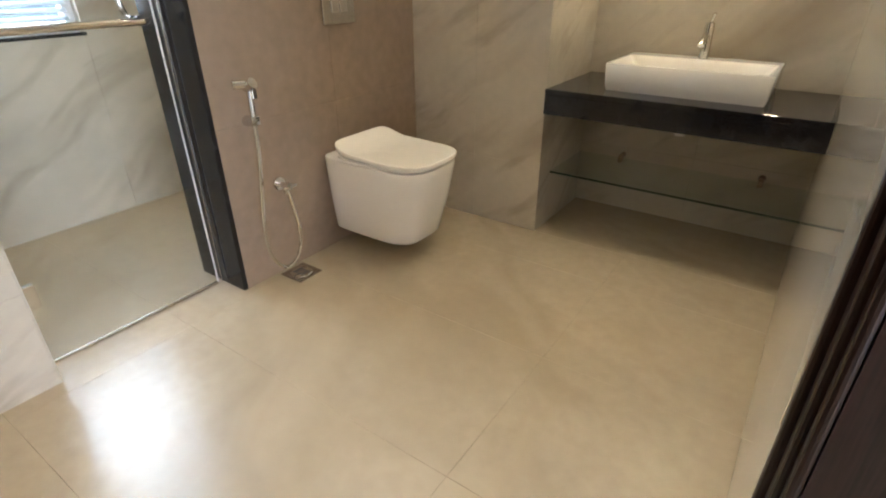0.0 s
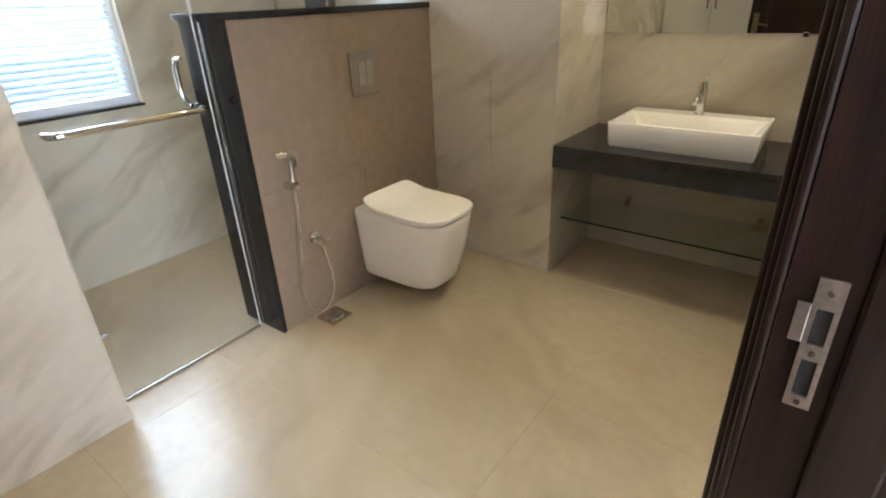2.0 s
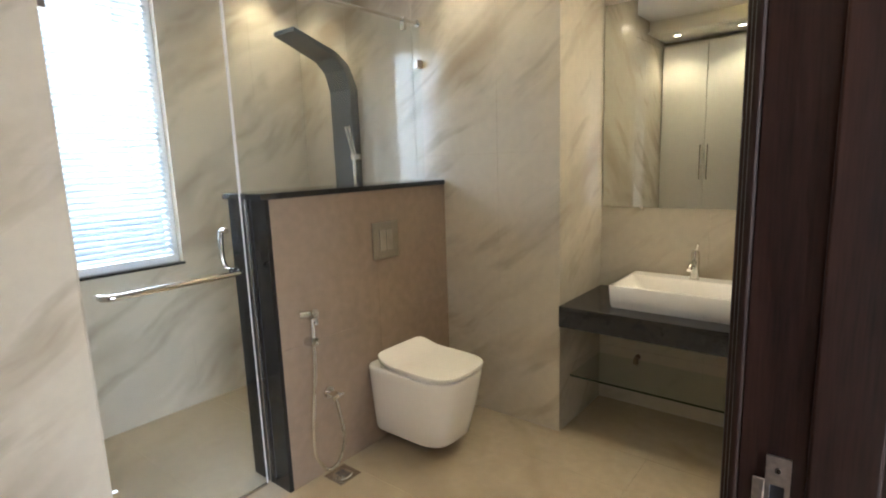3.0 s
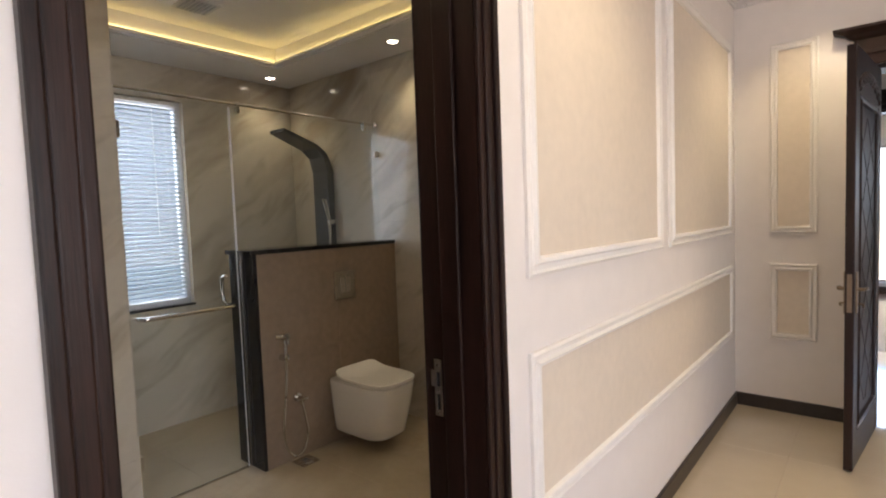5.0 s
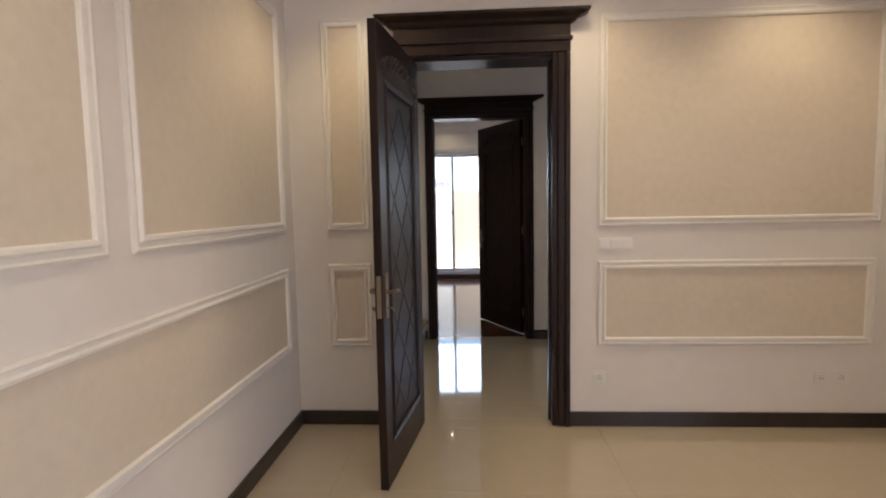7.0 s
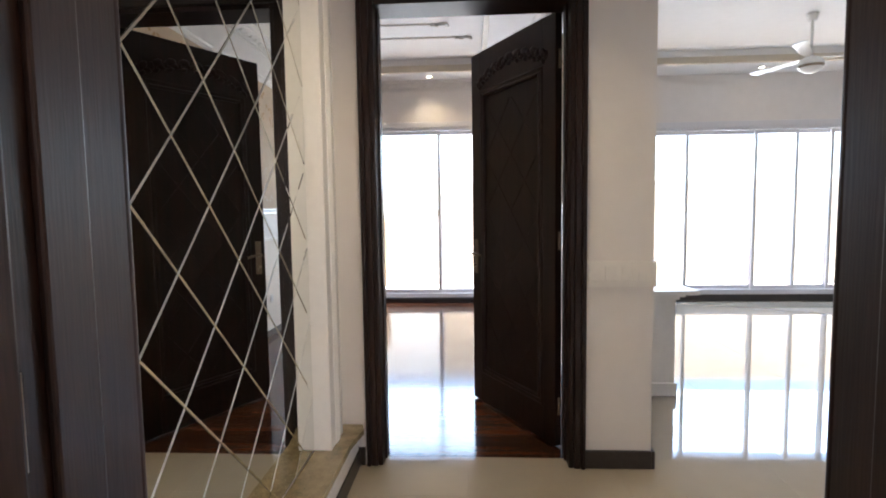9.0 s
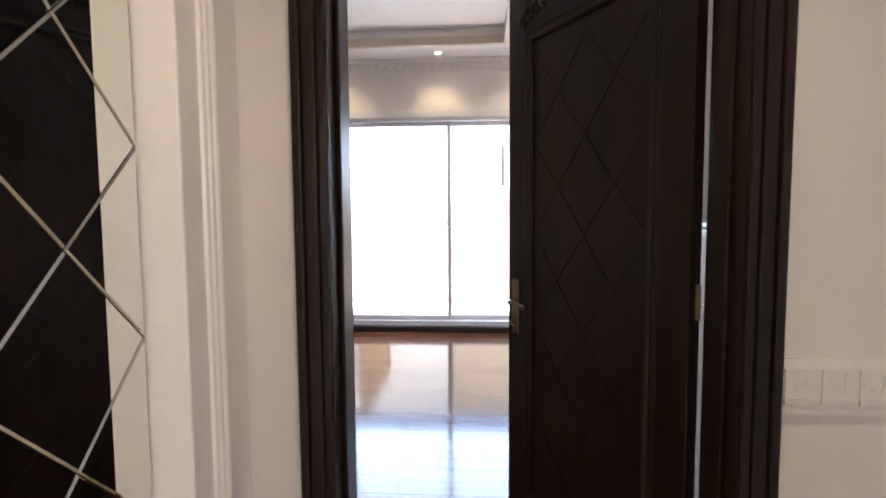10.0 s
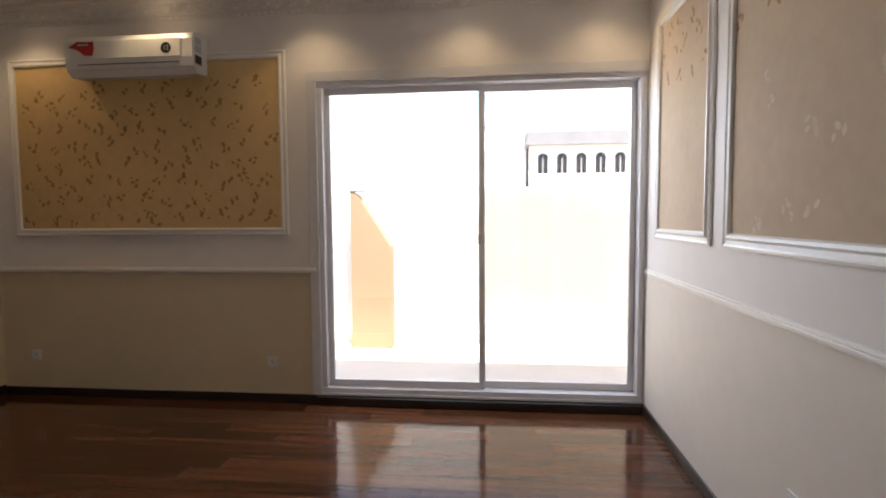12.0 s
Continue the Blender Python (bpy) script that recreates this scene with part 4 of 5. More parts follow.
X0, X1, Y0, Y1 = -1.115, -0.455, 2.44, 2.86
L = [rect_loop(bm, X0 + 0.012, X1 - 0.012, Y0 + 0.012, Y1 - 0.012, 0.7305, 0.012), rect_loop(bm, X0 + 0.006, X1 - 0.006, Y0 + 0.006, Y1 - 0.006, 0.75, 0.012),
     rect_loop(bm, X0, X1, Y0, Y1, 0.843, 0.012), rect_loop(bm, X0 + 0.003, X1 - 0.003, Y0 + 0.003, Y1 - 0.003, 0.848, 0.01),
     rect_loop(bm, X0 + 0.016, X1 - 0.016, Y0 + 0.016, Y1 - 0.1, 0.848, 0.012), rect_loop(bm, X0 + 0.022, X1 - 0.022, Y0 + 0.022, Y1 - 0.106, 0.838, 0.02),
     rect_loop(bm, X0 + 0.07, X1 - 0.07, Y0 + 0.06, Y1 - 0.13, 0.765, 0.04), rect_loop(bm, X0 + 0.2, X1 - 0.2, Y0 + 0.12, Y1 - 0.18, 0.757, 0.04)]
part("bowl", loft(bm, L), CERAMIC, bs, smooth=True)
part("waste", rod(bmesh.new(), (-0.785, 2.63, 0.757), (-0.785, 2.63, 0.762), 0.022, n=20), CHROME, bs, smooth=True)
tp = thing("basin_tap", (-0.785, 2.81, 0.848), "chrome single-lever mixer tap on the basin's back ledge", "tap")
bm = bmesh.new()
rod(bm, (-0.785, 2.81, 0.8485), (-0.785, 2.81, 0.845), 0.028), rod(bm, (-0.785, 2.81, 0.845), (-0.785, 2.81, 0.975), 0.023, 0.021)
part("body", bm, CHROME, tp, smooth=True)
part("spout", tube(bmesh.new(), [(-0.785, 2.81, 0.935), (-0.785, 2.76, 0.945), (-0.785, 2.71, 0.93), (-0.785, 2.69, 0.915)], 0.014), CHROME, tp, smooth=True)
bm = bmesh.new()
rod(bm, (-0.785, 2.81, 0.975), (-0.785, 2.81, 1.0), 0.022, 0.018), rod(bm, (-0.785, 2.812, 0.99), (-0.77, 2.79, 1.04), 0.009, 0.007)
part("lever", bm, CHROME, tp, smooth=True)
mr = thing("vanity_mirror", (-0.78, 2.899, 1.2), "large frameless vanity mirror on clips above the basin", "mirror")
part("mirror_glass", B(-1.335, 2.892, 1.215, -0.232, 2.8985, 2.35, bevel=0.001), MIRROR, mr)
for x in (-1.1, -0.42):
    part("clip", B(x - 0.012, 2.886, 1.2, x + 0.012, 2.8985, 1.222, bevel=0.002), CHROME, mr)
gs = thing("glass_shelf", (-0.78, 2.66, 0.29), "clear greenish glass shelf under the vanity counter", "shelf")
g = part("shelf_glass", B(-1.338, 2.47, 0.285, -0.228, 2.885, 0.295), GREENGLASS, gs)
part("front_edge", B(-1.338, 2.4675, 0.285, -0.228, 2.4695, 0.295), SHELFEDGE, gs, "dark green glass edge")
for x in (-1.1, -0.42):
    bm = rod(bmesh.new(), (x, 2.899, 0.31), (x, 2.86, 0.31), 0.017, 0.013)
    box(bm, x - 0.012, 2.85, 0.278, x + 0.012, 2.88, 0.312, bevel=0.002)
    part("bracket", bm, BRASS, gs, smooth=True)
pp = thing("waste_pipe", (-0.785, 2.63, 0.5), "short white waste pipe below the counter", "pipe")
bm = rod(bmesh.new(), (-0.785, 2.63, 0.7035), (-0.785, 2.63, 0.56), 0.02)
rod(bm, (-0.785, 2.63, 0.585), (-0.785, 2.63, 0.53), 0.028, 0.024)
part("pipe", bm, WHITE, pp, smooth=True)

cb = thing("tall_cabinet", (-1.65, -0.95, 0), "tall white lacquered cabinet with two doors and slim steel pulls", "cabinet")
part("body", B(-2.12, -0.99, 0.002, -1.12, -0.885, 2.78), CAB, cb)
for a, b, h in ((-2.115, -1.623, -1.66), (-1.617, -1.125, -1.58)):
    d = part("door", B(a, -0.884, 0.06, b, -0.862, 2.76, bevel=0.003), CAB, cb)
    bm = bmesh.new()
    tube(bm, [(h, -0.862, 1.2), (h, -0.835, 1.21), (h, -0.83, 1.25), (h, -0.83, 1.55), (h, -0.835, 1.59), (h, -0.862, 1.6)], 0.007, 8)
    part("handle", bm, STEEL, d, smooth=True)
for x, y in ((-3.2, 2.0), (-1.8, 2.1), (-3.15, 0.6), (-0.55, 2.1), (-0.8, 2.62), (-0.5, 0.2), (-1.9, -0.62), (-1.25, -0.62)):
    downlight(x, y, 2.83, GD, BATH_SPOT * (1.7 if x > -1 else 1.0))
vent = thing("exhaust_vent", (-2.5, 1.05, 2.98), "small square exhaust vent in the bathroom ceiling", "vent")
part("frame", B(-2.61, 0.94, 2.968, -2.39, 1.16, 2.9795, bevel=0.003), WHITE, vent)
for i in range(7):
    part("slat", B(-2.59, 0.96 + i * 0.027, 2.962, -2.41, 0.972 + i * 0.027, 2.9685), GREY, vent)

# ---- lobby ----
mir = thing("diamond_mirror", (0.511, 5.2, 0.25), "dark reflective lobby mirror with diamond panes above a granite ledge", "mirror")
part("backing", B(0.5095, 4.3, 0.245, 0.513, 5.975, 2.75), SKIRT, mir)


def clip_poly(poly, y0, y1, z0, z1):
    for ax, lim, sg in ((0, y0, 1), (0, y1, -1), (1, z0, 1), (1, z1, -1)):
        out = []
        for i in range(len(poly)):
            a, b = poly[i - 1], poly[i]
            ia, ib = sg * (a[ax] - lim) >= -1e-9, sg * (b[ax] - lim) >= -1e-9
            if ia != ib:
                t = (lim - a[ax]) / (b[ax] - a[ax])
                out.append((a[0] + t * (b[0] - a[0]), a[1] + t * (b[1] - a[1])))
            if ib:
                out.append(b)
        poly = out
        if len(poly) < 3:
            return []
    return poly


H = 0.181
for i in range(0, 11):
    for j in range(-1, 16):
        if (i + j) % 2:
            continue
        cy, cz = 5.97 - H * i, 1.243 + H * (j - 5)
        poly = clip_poly([(cy - H, cz), (cy, cz - H), (cy + H, cz), (cy, cz + H)], 4.305, 5.97, 0.25, 2.74)
        area = 0.5 * abs(sum(poly[k - 1][0] * poly[k][1] - poly[k][0] * poly[k - 1][1] for k in range(len(poly)))) if poly else 0
        if area < 0.002:
            continue
        my, mz = sum(p[0] for p in poly) / len(poly), sum(p[1] for p in poly) / len(poly)
        bm = bmesh.new()
        loops = [[bm.verts.new((x, my + (y - my) * k, mz + (z - mz) * k)) for y, z in poly] for x, k in ((0.5135, 0.993), (0.5155, 0.993), (0.519, 0.962))]
        loft(bm, loops)
        part("mirror_pane", bm, MIRROR, mir)

lg = thing("granite_ledge", (0.595, 5.3, 0), "low speckled granite ledge on a dark plinth below the mirror", "ledge")
bm = bmesh.new()
prism(bm, [(0.513, 4.3, 0.205), (0.675, 4.3, 0.205), (0.675, 6.05, 0.205), (0.69, 6.16, 0.205), (0.705, 6.24, 0.205), (0.685, 6.3, 0.205), (0.513, 6.3, 0.205)], (0, 0, 0.03))
part("top", bm, SPECK, lg)
part("front", B(0.514, 4.3, 0.1, 0.663, 6.28, 0.2045), TRIM, lg)
part("plinth", B(0.514, 4.3, 0.002, 0.669, 6.3, 0.0995, bevel=0.003), SKIRT, lg)
pil = thing("trim_lobby_strip", (0.515, 6.15, 0), "white reeded pilaster between mirror and door", "trim", kind="structure")
part("board", B(0.5095, 5.978, 0.236, 0.602, 6.19, 3.15, bevel=0.004), TRIM, pil)
part("back_board", B(0.5095, 6.192, 0.236, 0.56, 6.315, 3.15), TRIM, pil)
for y in (6.06, 6.085, 6.11):
    part("reed", rod(bmesh.new(), (0.602, y, 0.24), (0.602, y, 3.1), 0.009, n=8), TRIM, pil, smooth=True)

# greek key band on the wall stub
bd = thing("key_band", (2.055, 6.3, 1.06), "cream plaster band with a raised meander pattern", "plaster band")
part("backing", B(1.885, 6.305, 0.985, 2.245, 6.3195, 1.12), TRIM, bd)
part("backing_return", B(2.236, 6.306, 0.985, 2.245, 6.6, 1.12), TRIM, bd)
for k in range(4):
    x = 1.897 + k * 0.086
    bm = bmesh.new()
    for i, (a, c, b, d) in enumerate(((0, 0, 0.078, 0.012), (0, 0, 0.012, 0.085), (0, 0.073, 0.066, 0.085), (0.054, 0.03, 0.066, 0.085), (0.028, 0.03, 0.066, 0.042))):
        box(bm, x + a, 6.299 + 0.0006 * i, 1.01 + c + 0.0004 * i, x + b - 0.0003 * i, 6.3055 - 0.0002 * i, 1.01 + d - 0.0004 * i)
    part("key", bm, TRIM, bd)

# plastered console in the hall
cn = thing("hall_console", (2.4, 7.5, 0), "white plastered low console with a moulded top in the hall", "console")
part("body", B(2.237, 7.42, 0.012, 2.77, 7.75, 0.72, bevel=0.004), TRIM, cn)
for z0, z1, o in ((0.72, 0.745, 0.02), (0.745, 0.77, 0.05), (0.77, 0.8, 0.12), (0.0005, 0.1, 0.015)):
    part("moulding", B(2.237, 7.42 - o, z0, 2.77 + o, 7.75 + o, z1, bevel=0.004), TRIM, cn)

# ceiling fan in the hall
fan = thing("ceiling_fan", (4.86, 9.4, 3.38), "white ceiling fan with patterned motor housing, standing still", "fan")
fx, fy = 4.86, 9.4
part("rod", rod(bmesh.new(), (fx, fy, 3.379), (fx, fy, 2.93), 0.014), WHITE, fan, smooth=True)
part("canopy", rod(bmesh.new(), (fx, fy, 3.379), (fx, fy, 3.31), 0.06, 0.04), WHITE, fan, smooth=True)
bm = bmesh.new()
bmesh.ops.create_uvsphere(bm, u_segments=24, v_segments=12, radius=0.12, matrix=Matrix.Translation((fx, fy, 2.86)) @ Matrix.Diagonal((1, 1, 0.75, 1)))
part("motor", bm, WHITE, fan, smooth=True)
part("motor_band", rod(bmesh.new(), (fx, fy, 2.83), (fx, fy, 2.855), 0.1225, n=24), BRASS, fan, smooth=True)
for k in range(3):
    a = radians(231 + 120 * k)
    c, s = math.cos(a), math.sin(a)
    pts = [(0.1, -0.03), (0.24, -0.055), (0.7, -0.07), (0.73, 0), (0.7, 0.06), (0.24, 0.045), (0.1, 0.03)]
    part("blade", prism(bmesh.new(), [(fx + u * c - v * s, fy + u * s + v * c, 2.93 + v * 0.15) for u, v in pts], (0, 0, 0.006)), WHITE, fan)
for x, y in ((3.2, 11.0), (5.2, 11.0), (7.0, 11.0)):
    downlight(x, y, 3.25, GD)
downlight(1.3, 5.3, 3.2, GD, LOBBY_SPOT)


# ---- the room with the sliding window ----
def sliding_window(name, x0, x1, z0, z1, parts, label):
    t = thing(name, ((x0 + x1) / 2, 11.45, z0), label, "window", kind="structure")
    w = 0.05
    for a in ((x0, z0, x1, z0 + w), (x0, z1 - w, x1, z1), (x0, z0 + w, x0 + w, z1 - w), (x1 - w, z0 + w, x1, z1 - w)):
        part("window_frame", B(a[0] + 0.002, 11.345, a[1] + 0.002, a[2] - 0.002, 11.5, a[3] - 0.002, bevel=0.004), ALU, t)
    for a in ((x0 - 0.07, z0 - 0.012, x1, z0 + 0.012), (x0 - 0.07, z1 - 0.012, x1, z1 + 0.07), (x0 - 0.07, z0 + 0.012, x0 + 0.012, z1 - 0.012)):
        part("casing", B(a[0], 11.322, a[1], a[2] - 0.004, 11.334, a[3], bevel=0.003), ALU, t)
    xs = [x0 + w + (x1 - x0 - 2 * w) * f for f in parts]
    for i, (a, b) in enumerate(zip(xs, xs[1:])):
        y = 11.40 + 0.045 * (i % 2)
        a, b = a - (0.02 if i else 0), b + (0.02 if b < x1 - 0.1 else 0)
        s = None
        for q in ((a, z0 + w, b, z0 + w + 0.055), (a, z1 - w - 0.055, b, z1 - w), (a, z0 + w + 0.055, a + 0.045, z1 - w - 0.055), (b - 0.045, z0 + w + 0.055, b, z1 - w - 0.055)):
            s = part("sash", B(q[0], y, q[1], q[2], y + 0.035, q[3], bevel=0.003), ALU, t)
        g = part("pane", B(a + 0.045, y + 0.014, z0 + w + 0.055, b - 0.045, y + 0.02, z1 - w - 0.055), GLASS, t)
        g.visible_shadow = False
    bm = B(xs[1] - 0.03, 11.378, 1.3, xs[1] - 0.008, 11.4, 1.38, bevel=0.004)
    part("latch", bm, STEEL, t)
    return t


sliding_window("window_3", -0.52, 2.033, 0.08, 2.605, (0, 0.515, 1), "white aluminium sliding window, nearly floor to ceiling, shut")
sliding_window("window_4", 3.3, 8.2, 0.12, 2.52, (0, 0.22, 0.42, 0.54, 0.64, 1), "wide white aluminium sliding window in the hall")
single("trim_window_step", B(-0.55, 11.29, 0.001, 2.018, 11.316, 0.066, bevel=0.004), SKIRT, "dark skirting step below the window", "trim", kind="structure")

G2 = "framed panels on the room walls"
pn = wall_panel("y", 11.335, -1, -3.17, -0.76, 1.385, 2.85, PAPER, "ochre floral wallpaper panel in a white moulded frame", G2, 0.06)


def leaf_print(x0, x1, z0, z1, seed, thin=1.0, wallx=None):
    """Sprigs of small printed leaves, a hair above the paper."""
    rng = random.Random(seed)
    bm = bmesh.new()
    gx, gz = 0.19, 0.15
    z, row = z0 + 0.08, 0
    while z < z1 - 0.07:
        x = x0 + 0.09 + (row % 2) * gx / 2
        while x < x1 - 0.08:
            if rng.random() < thin:
                bx_, bz_ = x + rng.uniform(-0.045, 0.045), z + rng.uniform(-0.04, 0.04)
                lean = rng.choice((-1, 1)) * rng.uniform(0.3, 0.9)
                for k in range(rng.randint(3, 6)):
                    s = k * 0.026 - 0.05
                    px, pz = bx_ + s * lean * 0.6 + rng.choice((-1, 1)) * rng.uniform(0.01, 0.036), bz_ + s * 0.7
                    ang, ln = rng.uniform(0, 6.28), rng.uniform(0.013, 0.026)
                    c, q = math.cos(ang), math.sin(ang)
                    ol = [(-ln, 0), (-ln * 0.4, ln * 0.5), (ln * 0.3, ln * 0.55), (ln, 0), (ln * 0.3, -ln * 0.5), (-ln * 0.4, -ln * 0.45)]
                    P = [(px + u * c - v * q, pz + u * q + v * c) for u, v in ol]
                    bm.faces.new([bm.verts.new((a, 11.3285, b) if wallx is None else (wallx, a, b)) for a, b in P])
            x += gx
        z += gz
        row += 1
    return bm


def printed(bm, parent, label, material=PRINT):
    o = part("leaf_print", bm, material, parent, label)
    return o


printed(leaf_print(-3.1, -0.83, 1.45, 2.75, 4), pn, "brown printed leaf sprigs")
for a, b in ((10.14, 11.1), (8.35, 9.98), (6.9, 8.2)):
    q = wall_panel("x", 2.04, -1, a, b, 1.36, 2.88, TAN, "tan leaf-patterned panel in a white moulded frame", G2, 0.075)
    printed(leaf_print(a + 0.06, b - 0.06, 2.32, 2.82, 7, 0.85, 2.0335), q, "brown printed leaf sprigs")
    # sparse sprigs in the pale colour that carries the paper's sheen
    if a < 10:
        printed(leaf_print(a + 0.06, b - 0.06, 1.45, 2.35, 9, 0.12, 2.0335), q, "faint leaf sprigs, their sheen put into a pale colour", SHEENPRINT)
wall_panel("x", -3.36, 1, 7.2, 11.0, 1.385, 2.81, PAPER, "wide ochre wallpaper panel in a white frame", G2, 0.06)

ac = thing("air_conditioner", (-1.93, 11.335, 2.6), "white split air conditioner with red and black stickers on the wall", "air conditioner")
bm = bmesh.new()
prof = [(11.3345, 2.62), (11.19, 2.605), (11.135, 2.655), (11.125, 2.72), (11.128, 2.86), (11.15, 2.905), (11.2, 2.925), (11.3345, 2.93)]
prism(bm, [(-2.47, y, z) for y, z in prof], (1.06, 0, 0))
part("body", bm, WHITE, ac)
part("front_cover", B(-2.462, 11.119, 2.725, -1.5, 11.1275, 2.865, bevel=0.004), WHITE, ac)
part("air_flap", prism(bmesh.new(), [(-2.36, 11.184, 2.604), (-2.36, 11.139, 2.646), (-2.36, 11.133, 2.642), (-2.36, 11.18, 2.598)], (0.86, 0, 0)), WHITE, ac)
part("slot", B(-2.36, 11.122, 2.683, -1.52, 11.1295, 2.688), BLACK, ac)
bm = bmesh.new()
pts = [(-2.44, 2.82), (-2.38, 2.845), (-2.36, 2.862), (-2.27, 2.857), (-2.22, 2.86), (-2.215, 2.80), (-2.23, 2.75), (-2.30, 2.755), (-2.33, 2.78), (-2.36, 2.80)]
part("sticker", prism(bmesh.new(), [(x, 11.1186, z) for x, z in pts], (0, -0.0008, 0)), RED, ac, "red torn-edged sticker")
part("sticker_bar", B(-2.35, 11.1168, 2.83, -2.26, 11.1176, 2.842), WHITE, ac)
part("badge", rod(bmesh.new(), (-1.62, 11.1186, 2.79), (-1.62, 11.1176, 2.79), 0.042, n=28), BLACK, ac, "round black energy badge")
for z0, z1, mt in ((2.83, 2.885, GREY), (2.77, 2.82, GREY), (2.68, 2.745, BLACK)):
    part("side_label", B(-1.4095, 11.16, z0, -1.4085, 11.25, z1), mt, ac)
cu = bpy.data.curves.new("badge_number", "FONT")
cu.body, cu.size, cu.align_x, cu.align_y, cu.extrude = "12", 0.05, "CENTER", "CENTER", 0.0003
tmp = new("badge_number", cu)
me = bpy.data.meshes.new_from_object(tmp.evaluated_get(bpy.context.evaluated_depsgraph_get()))
bpy.data.objects.remove(tmp)
num = new("badge_number", me)
me.materials.append(WHITE)
num.parent, ORIGIN[num.name] = ac, ORIGIN[ac.name]
num.matrix_local = Matrix.Translation(Vector((-1.62, 11.117, 2.79)) - ac.location) @ pose(0, 0, 0, 90, 0, 0)
for o in (ac,):
    o.location.z += 0.045
socket("y", 11.331, -1, -3.05, 0.36, GS)
socket("y", 11.331, -1, -0.93, 0.34, GS)
socket("x", 2.036, -1, 9.3, 0.42, GS)
for x in (-2.9, -1.7, -0.5, 0.7, 1.7):
    downlight(x, 11.0, 3.25, GD, ROOM_SPOT)
orn = thing("ceiling_ornament", (-0.4, 10.0, 3.38), "white plaster rods with curled leaf ends on the raised ceiling", "ceiling ornament")
for y, xe in ((9.3, 1.0), (9.75, 1.25)):
    part("bar", rod(bmesh.new(), (-2.2, y, 3.376), (xe - 0.1, y, 3.376), 0.012, n=8), TRIM, orn)
    bm = bmesh.new()
    for dx, dy, r in ((0, 0, 0.05), (-0.07, 0.02, 0.035), (-0.12, 0, 0.028), (0.03, 0.04, 0.03)):
        bmesh.ops.create_icosphere(bm, subdivisions=2, radius=1, matrix=Matrix.Translation((xe + dx, y + dy, 3.365)) @ Matrix.Diagonal((r, r * 0.7, 0.018, 1)))
    part("leaf_end", bm, TRIM, orn, smooth=True)

# ---- outside ----
single("ground", B(-400, -400, -3.6, 400, 400, -3.5), SOIL, "dry sandy ground far below the terrace", "ground", kind="structure")
single("terrace_floor", B(-4, 11.585, -0.3, 9, 14.0, -0.02), PAVE, "pale tiled terrace outside the windows", "terrace", kind="structure")
single("terrace_slab_edge", B(-4, 11.585, -3.5, 9, 14.0, -0.301), RENDERW, "rendered storey below the terrace", "wall", kind="structure")
# sun and shade along the parapet are put into two render colours
par = thing("parapet", (3, 13.6, 0), "rendered terrace parapet wall, coloured white where sunlit and beige where shaded", "parapet", kind="structure")
part("parapet_wall", B(0.74, 13.4, -0.019, 9, 13.6, 1.86, bevel=0.01), SHADERENDER, par, "rendered wall, shade put into its beige colour")
part("parapet_wall", B(-4, 13.5, -0.019, 0.738, 13.6, 1.9, bevel=0.01), RENDERW, par, "rendered wall, sunlight put into its white colour")
# the cheek's shade is put into its render colour
st = thing("stair_wall", (-0.4, 13.3, 0), "stair cheek wall with a sloping top on the terrace, shade put into its dark beige", "stair wall")
part("cheek", prism(bmesh.new(), [(-0.78, 13.2, -0.019), (-0.31, 13.2, -0.019), (-0.31, 13.2, 1.18), (-0.7, 13.2, 1.78), (-0.78, 13.2, 1.82)], (0, 0.2, 0)), STAIRSHADE, st)
part("plinth", B(-0.79, 13.188, -0.019, -0.30, 13.199, 0.16), STAIRSHADE, st)
part("cap", B(-0.8, 13.19, 1.821, -0.64, 13.41, 1.9, bevel=0.01), GREY, st)


def far_house(x0, x1, y, z1, arches, label, sill=3.3, half=0.21, tall=0.65, lip=0.3, slab=0.55, roof=SLATE):
    h = thing("house", ((x0 + x1) / 2, y, -3.5), label, "house", "houses beyond the terrace")
    part("wall", B(x0, y, -3.499, x1, y + 8, z1), RENDERW, h)
    part("roof", B(x0 - lip, y - lip - 0.05, z1 + 0.001, x1 + lip, y + 8 + lip, z1 + slab), roof, h, "grey flat roof slab with an overhang")
    for x in arches:
        bm = bmesh.new()
        pts = [(x - half, y - 0.03, sill), (x + half, y - 0.03, sill)] + [(x + half * math.cos(k * math.pi / 8), y - 0.03, sill + tall + half * math.sin(k * math.pi / 8)) for k in range(9)]
        w = part("window", prism(bm, pts, (0, 0.025, 0)), BLACK, h, "dark arched window")
        part("sill", B(x - half - 0.08, y - 0.1, sill - 0.08, x + half + 0.08, y - 0.002, sill - 0.005), RENDERW, w)
        part("glazing_bar", B(x - 0.02, y - 0.05, sill, x + 0.02, y - 0.031, sill + tall), GREY, w)
    return h


far_house(2.35, 8.2, 30, 4.5, (2.9, 3.7, 4.5, 5.3, 6.1, 6.9), "white house with arched windows and a grey roof edge", lip=0.15)
far_house(0.3, 2.25, 31, 5.5, (), "taller plain white house block", lip=0.03, slab=0.3, roof=GREY)
far_house(-12, -5.2, 42, 4.2, (), "low white house in the distance", lip=0.1, slab=0.4, roof=GREY)
far_house(-5.1, -1.2, 44, 3.4, (-3.9, -3.2), "low white house in the distance with narrow windows", 2.0, 0.16, 0.7, lip=0.1, slab=0.3, roof=GREY)
# neighbouring wall across the light well outside the shower window
nb = thing("neighbour_house", (-7.0, 1.0, -3.5), "grey rendered neighbouring house wall with a bluish window band", "house")
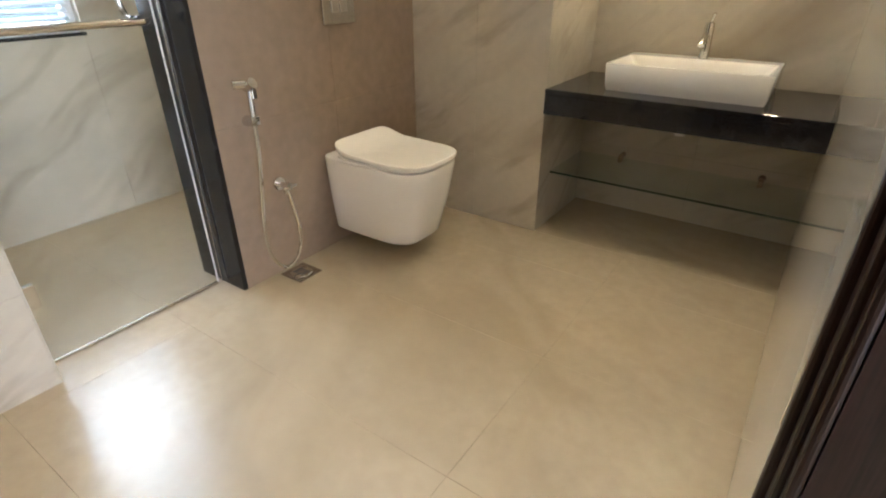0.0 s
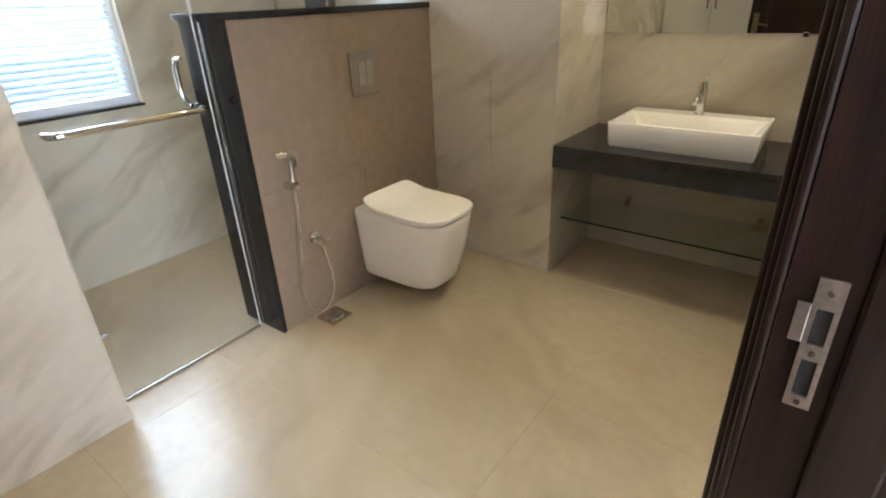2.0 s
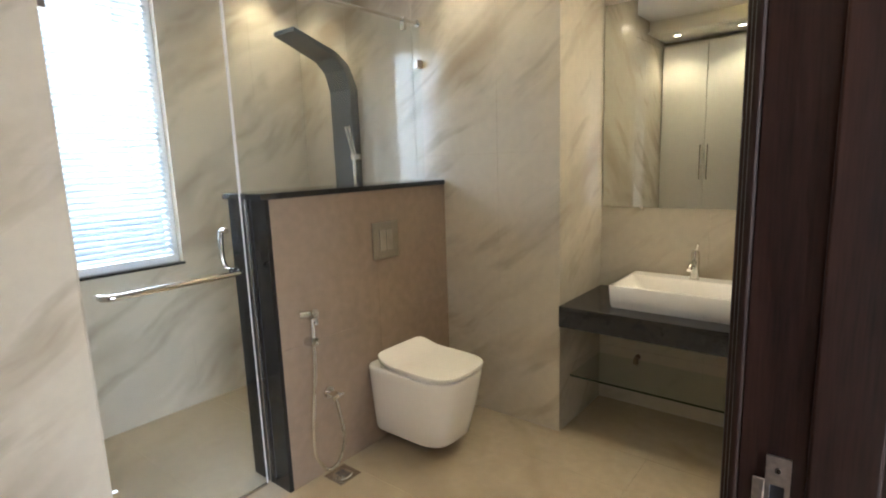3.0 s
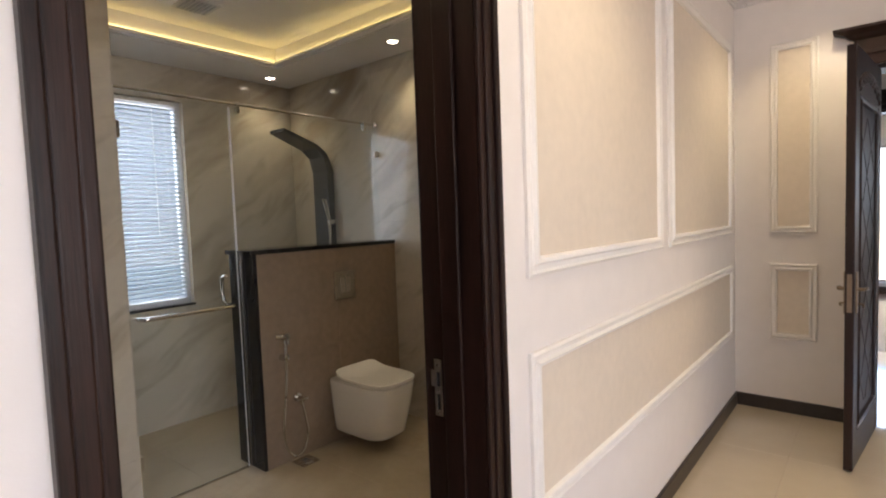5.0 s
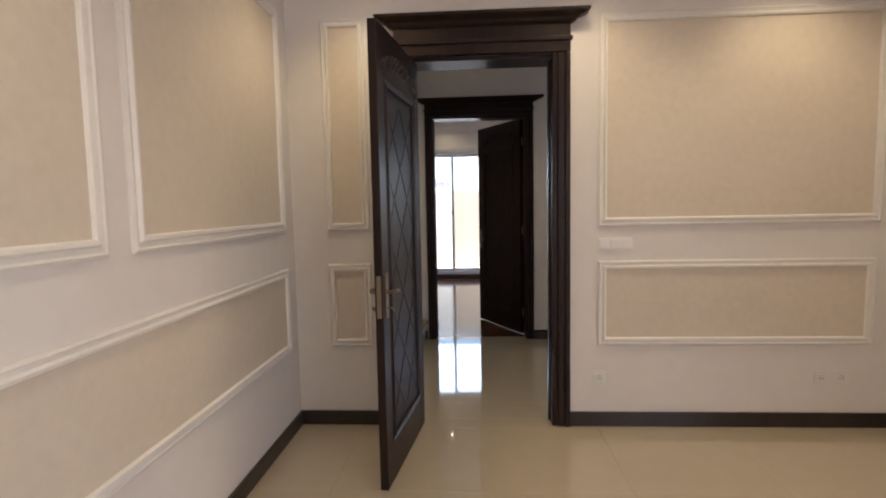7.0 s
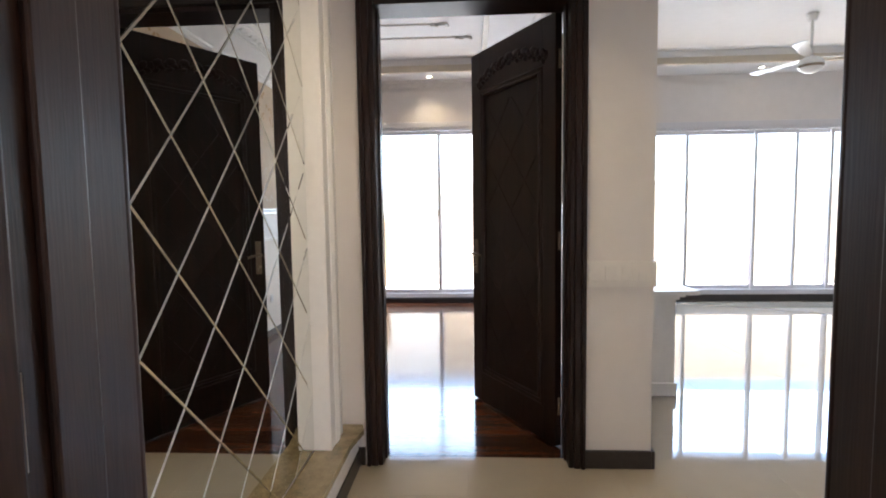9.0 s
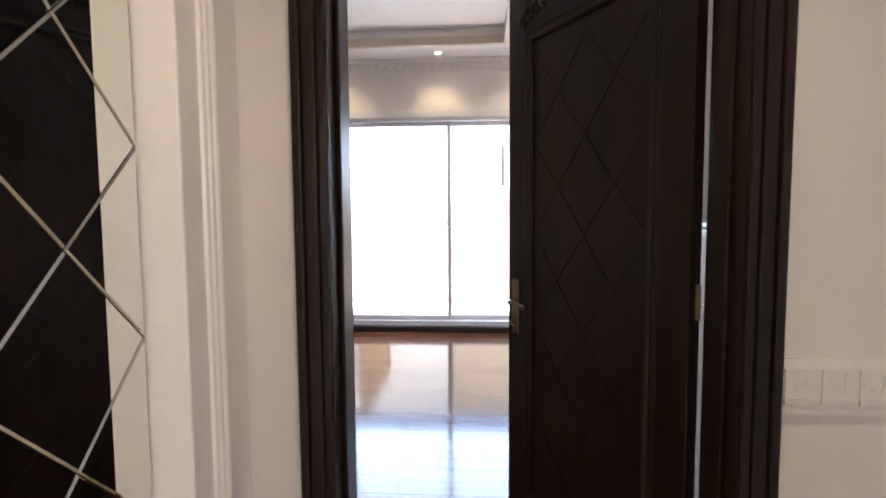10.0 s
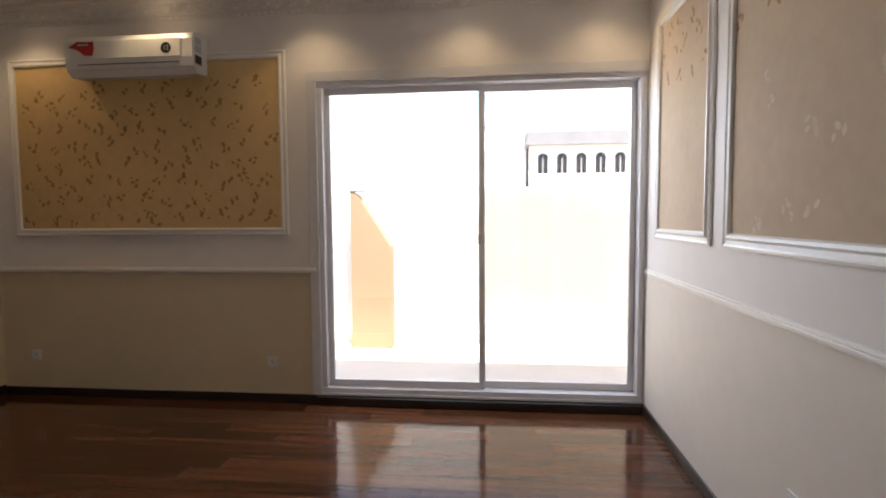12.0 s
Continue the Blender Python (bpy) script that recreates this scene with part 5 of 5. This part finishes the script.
part("wall", B(-7.4, -7, -3.499, -6.6, 9, 5.5), SLATE, nb)
part("window", B(-6.598, -1.2, 0.3, -6.57, 4.2, 1.05), BLUEGLASS, nb, "bluish window band")

# ---- floor and wall pieces ----
tiles(bath_floor, "floor_tile", BATHF, "z", -0.006, -3.42, -0.14, -1.0, 2.34, 1.2, 0.6, uoff=0.16, voff=0.63, gap=0.0006)
tiles(bath_floor, "floor_tile", BATHF, "z", -0.006, -1.34, -0.22, 2.34, 2.9, 1.2, 0.6, gap=0.0006)
tiles(w_bath_n, "wall_tile", BATHW, "y", 2.346, -3.42, -1.34, 0, 2.83, 0.6, 1.2, -0.006, uoff=0.5, voff=0.35, gap=0.0006)
tiles(w_bath_w, "wall_tile", BATHW, "x", -3.426, -1.0, 0.5, 0, 2.83, 0.6, 1.2, 0.006, voff=0.35, gap=0.0006)
tiles(w_bath_w, "wall_tile", BATHW, "x", -3.426, 1.33, 2.34, 0, 2.83, 0.6, 1.2, 0.006, voff=0.35, gap=0.0006)
tiles(w_bath_w, "wall_tile", BATHW, "x", -3.426, 0.5, 1.33, 0, 0.935, 0.9, 1.2, 0.006, voff=0.35, gap=0.0006)
tiles(w_bath_w, "wall_tile", BATHW, "x", -3.426, 0.5, 1.33, 2.56, 2.83, 0.9, 1.2, 0.006, gap=0.0006)
tiles(w_shower, "wall_tile", BATHW, "x", -2.136, -1.0, 0.4, 0, 2.83, 0.7, 1.2, 0.006, voff=0.35, gap=0.0006)
tiles(w_shower, "wall_tile", BATHW, "x", -2.25, -1.0, 0.4, 0, 2.83, 0.7, 1.2, -0.006, voff=0.35, gap=0.0006)
tiles(w_shower, "wall_tile", BATHW, "y", 0.4, -2.256, -2.13, 0, 2.83, 0.7, 1.2, 0.006, voff=0.35, gap=0.0006)
tiles(w_half, "wall_tile", BROWN, "x", -2.112, 1.127, 2.34, 0, 1.378, 0.62, 0.69, 0.006, gap=0.0006)
tiles(w_van, "wall_tile", BATHW, "y", 2.906, -1.34, -0.22, 0, 2.83, 0.6, 1.2, -0.006, voff=0.35, gap=0.0006)
tiles(w_van_side, "wall_tile", BATHW, "x", -1.346, 2.34, 2.9, 0, 2.83, 0.6, 1.2, 0.006, voff=0.35, gap=0.0006)
tiles(w_left, "wall_tile", BATHW, "x", -0.22, 0.66, 2.9, 0, 2.83, 0.6, 1.2, -0.006, uoff=0.4, voff=0.35, gap=0.0006)
tiles(bed_floor, "floor_tile", TILE, "z", -0.006, 0.0, 4.02, -2.75, 4.11, 0.8, 0.8, gap=0.0006, uoff=0.45, voff=0.3)
tiles(lobby_floor, "floor_tile", TILE, "z", -0.006, 0.46, 8.5, 4.11, 6.42, 0.8, 0.8, gap=0.0006, uoff=0.8, voff=0.3)
tiles(hall_floor, "floor_tile", TILE, "z", -0.006, 2.19, 8.5, 6.42, 11.335, 0.8, 0.8, gap=0.0006, voff=0.3)
rng = random.Random(3)
row, y = 0, 6.42
while y < 11.32:
    h = min(0.135, 11.335 - y)
    tiles(room_floor, "plank", PLANK, "z", -0.006, -3.36, 2.04, y, y + h, 0.95, 1.0, gap=0.0009, uoff=rng.uniform(0.1, 0.9))
    y += h
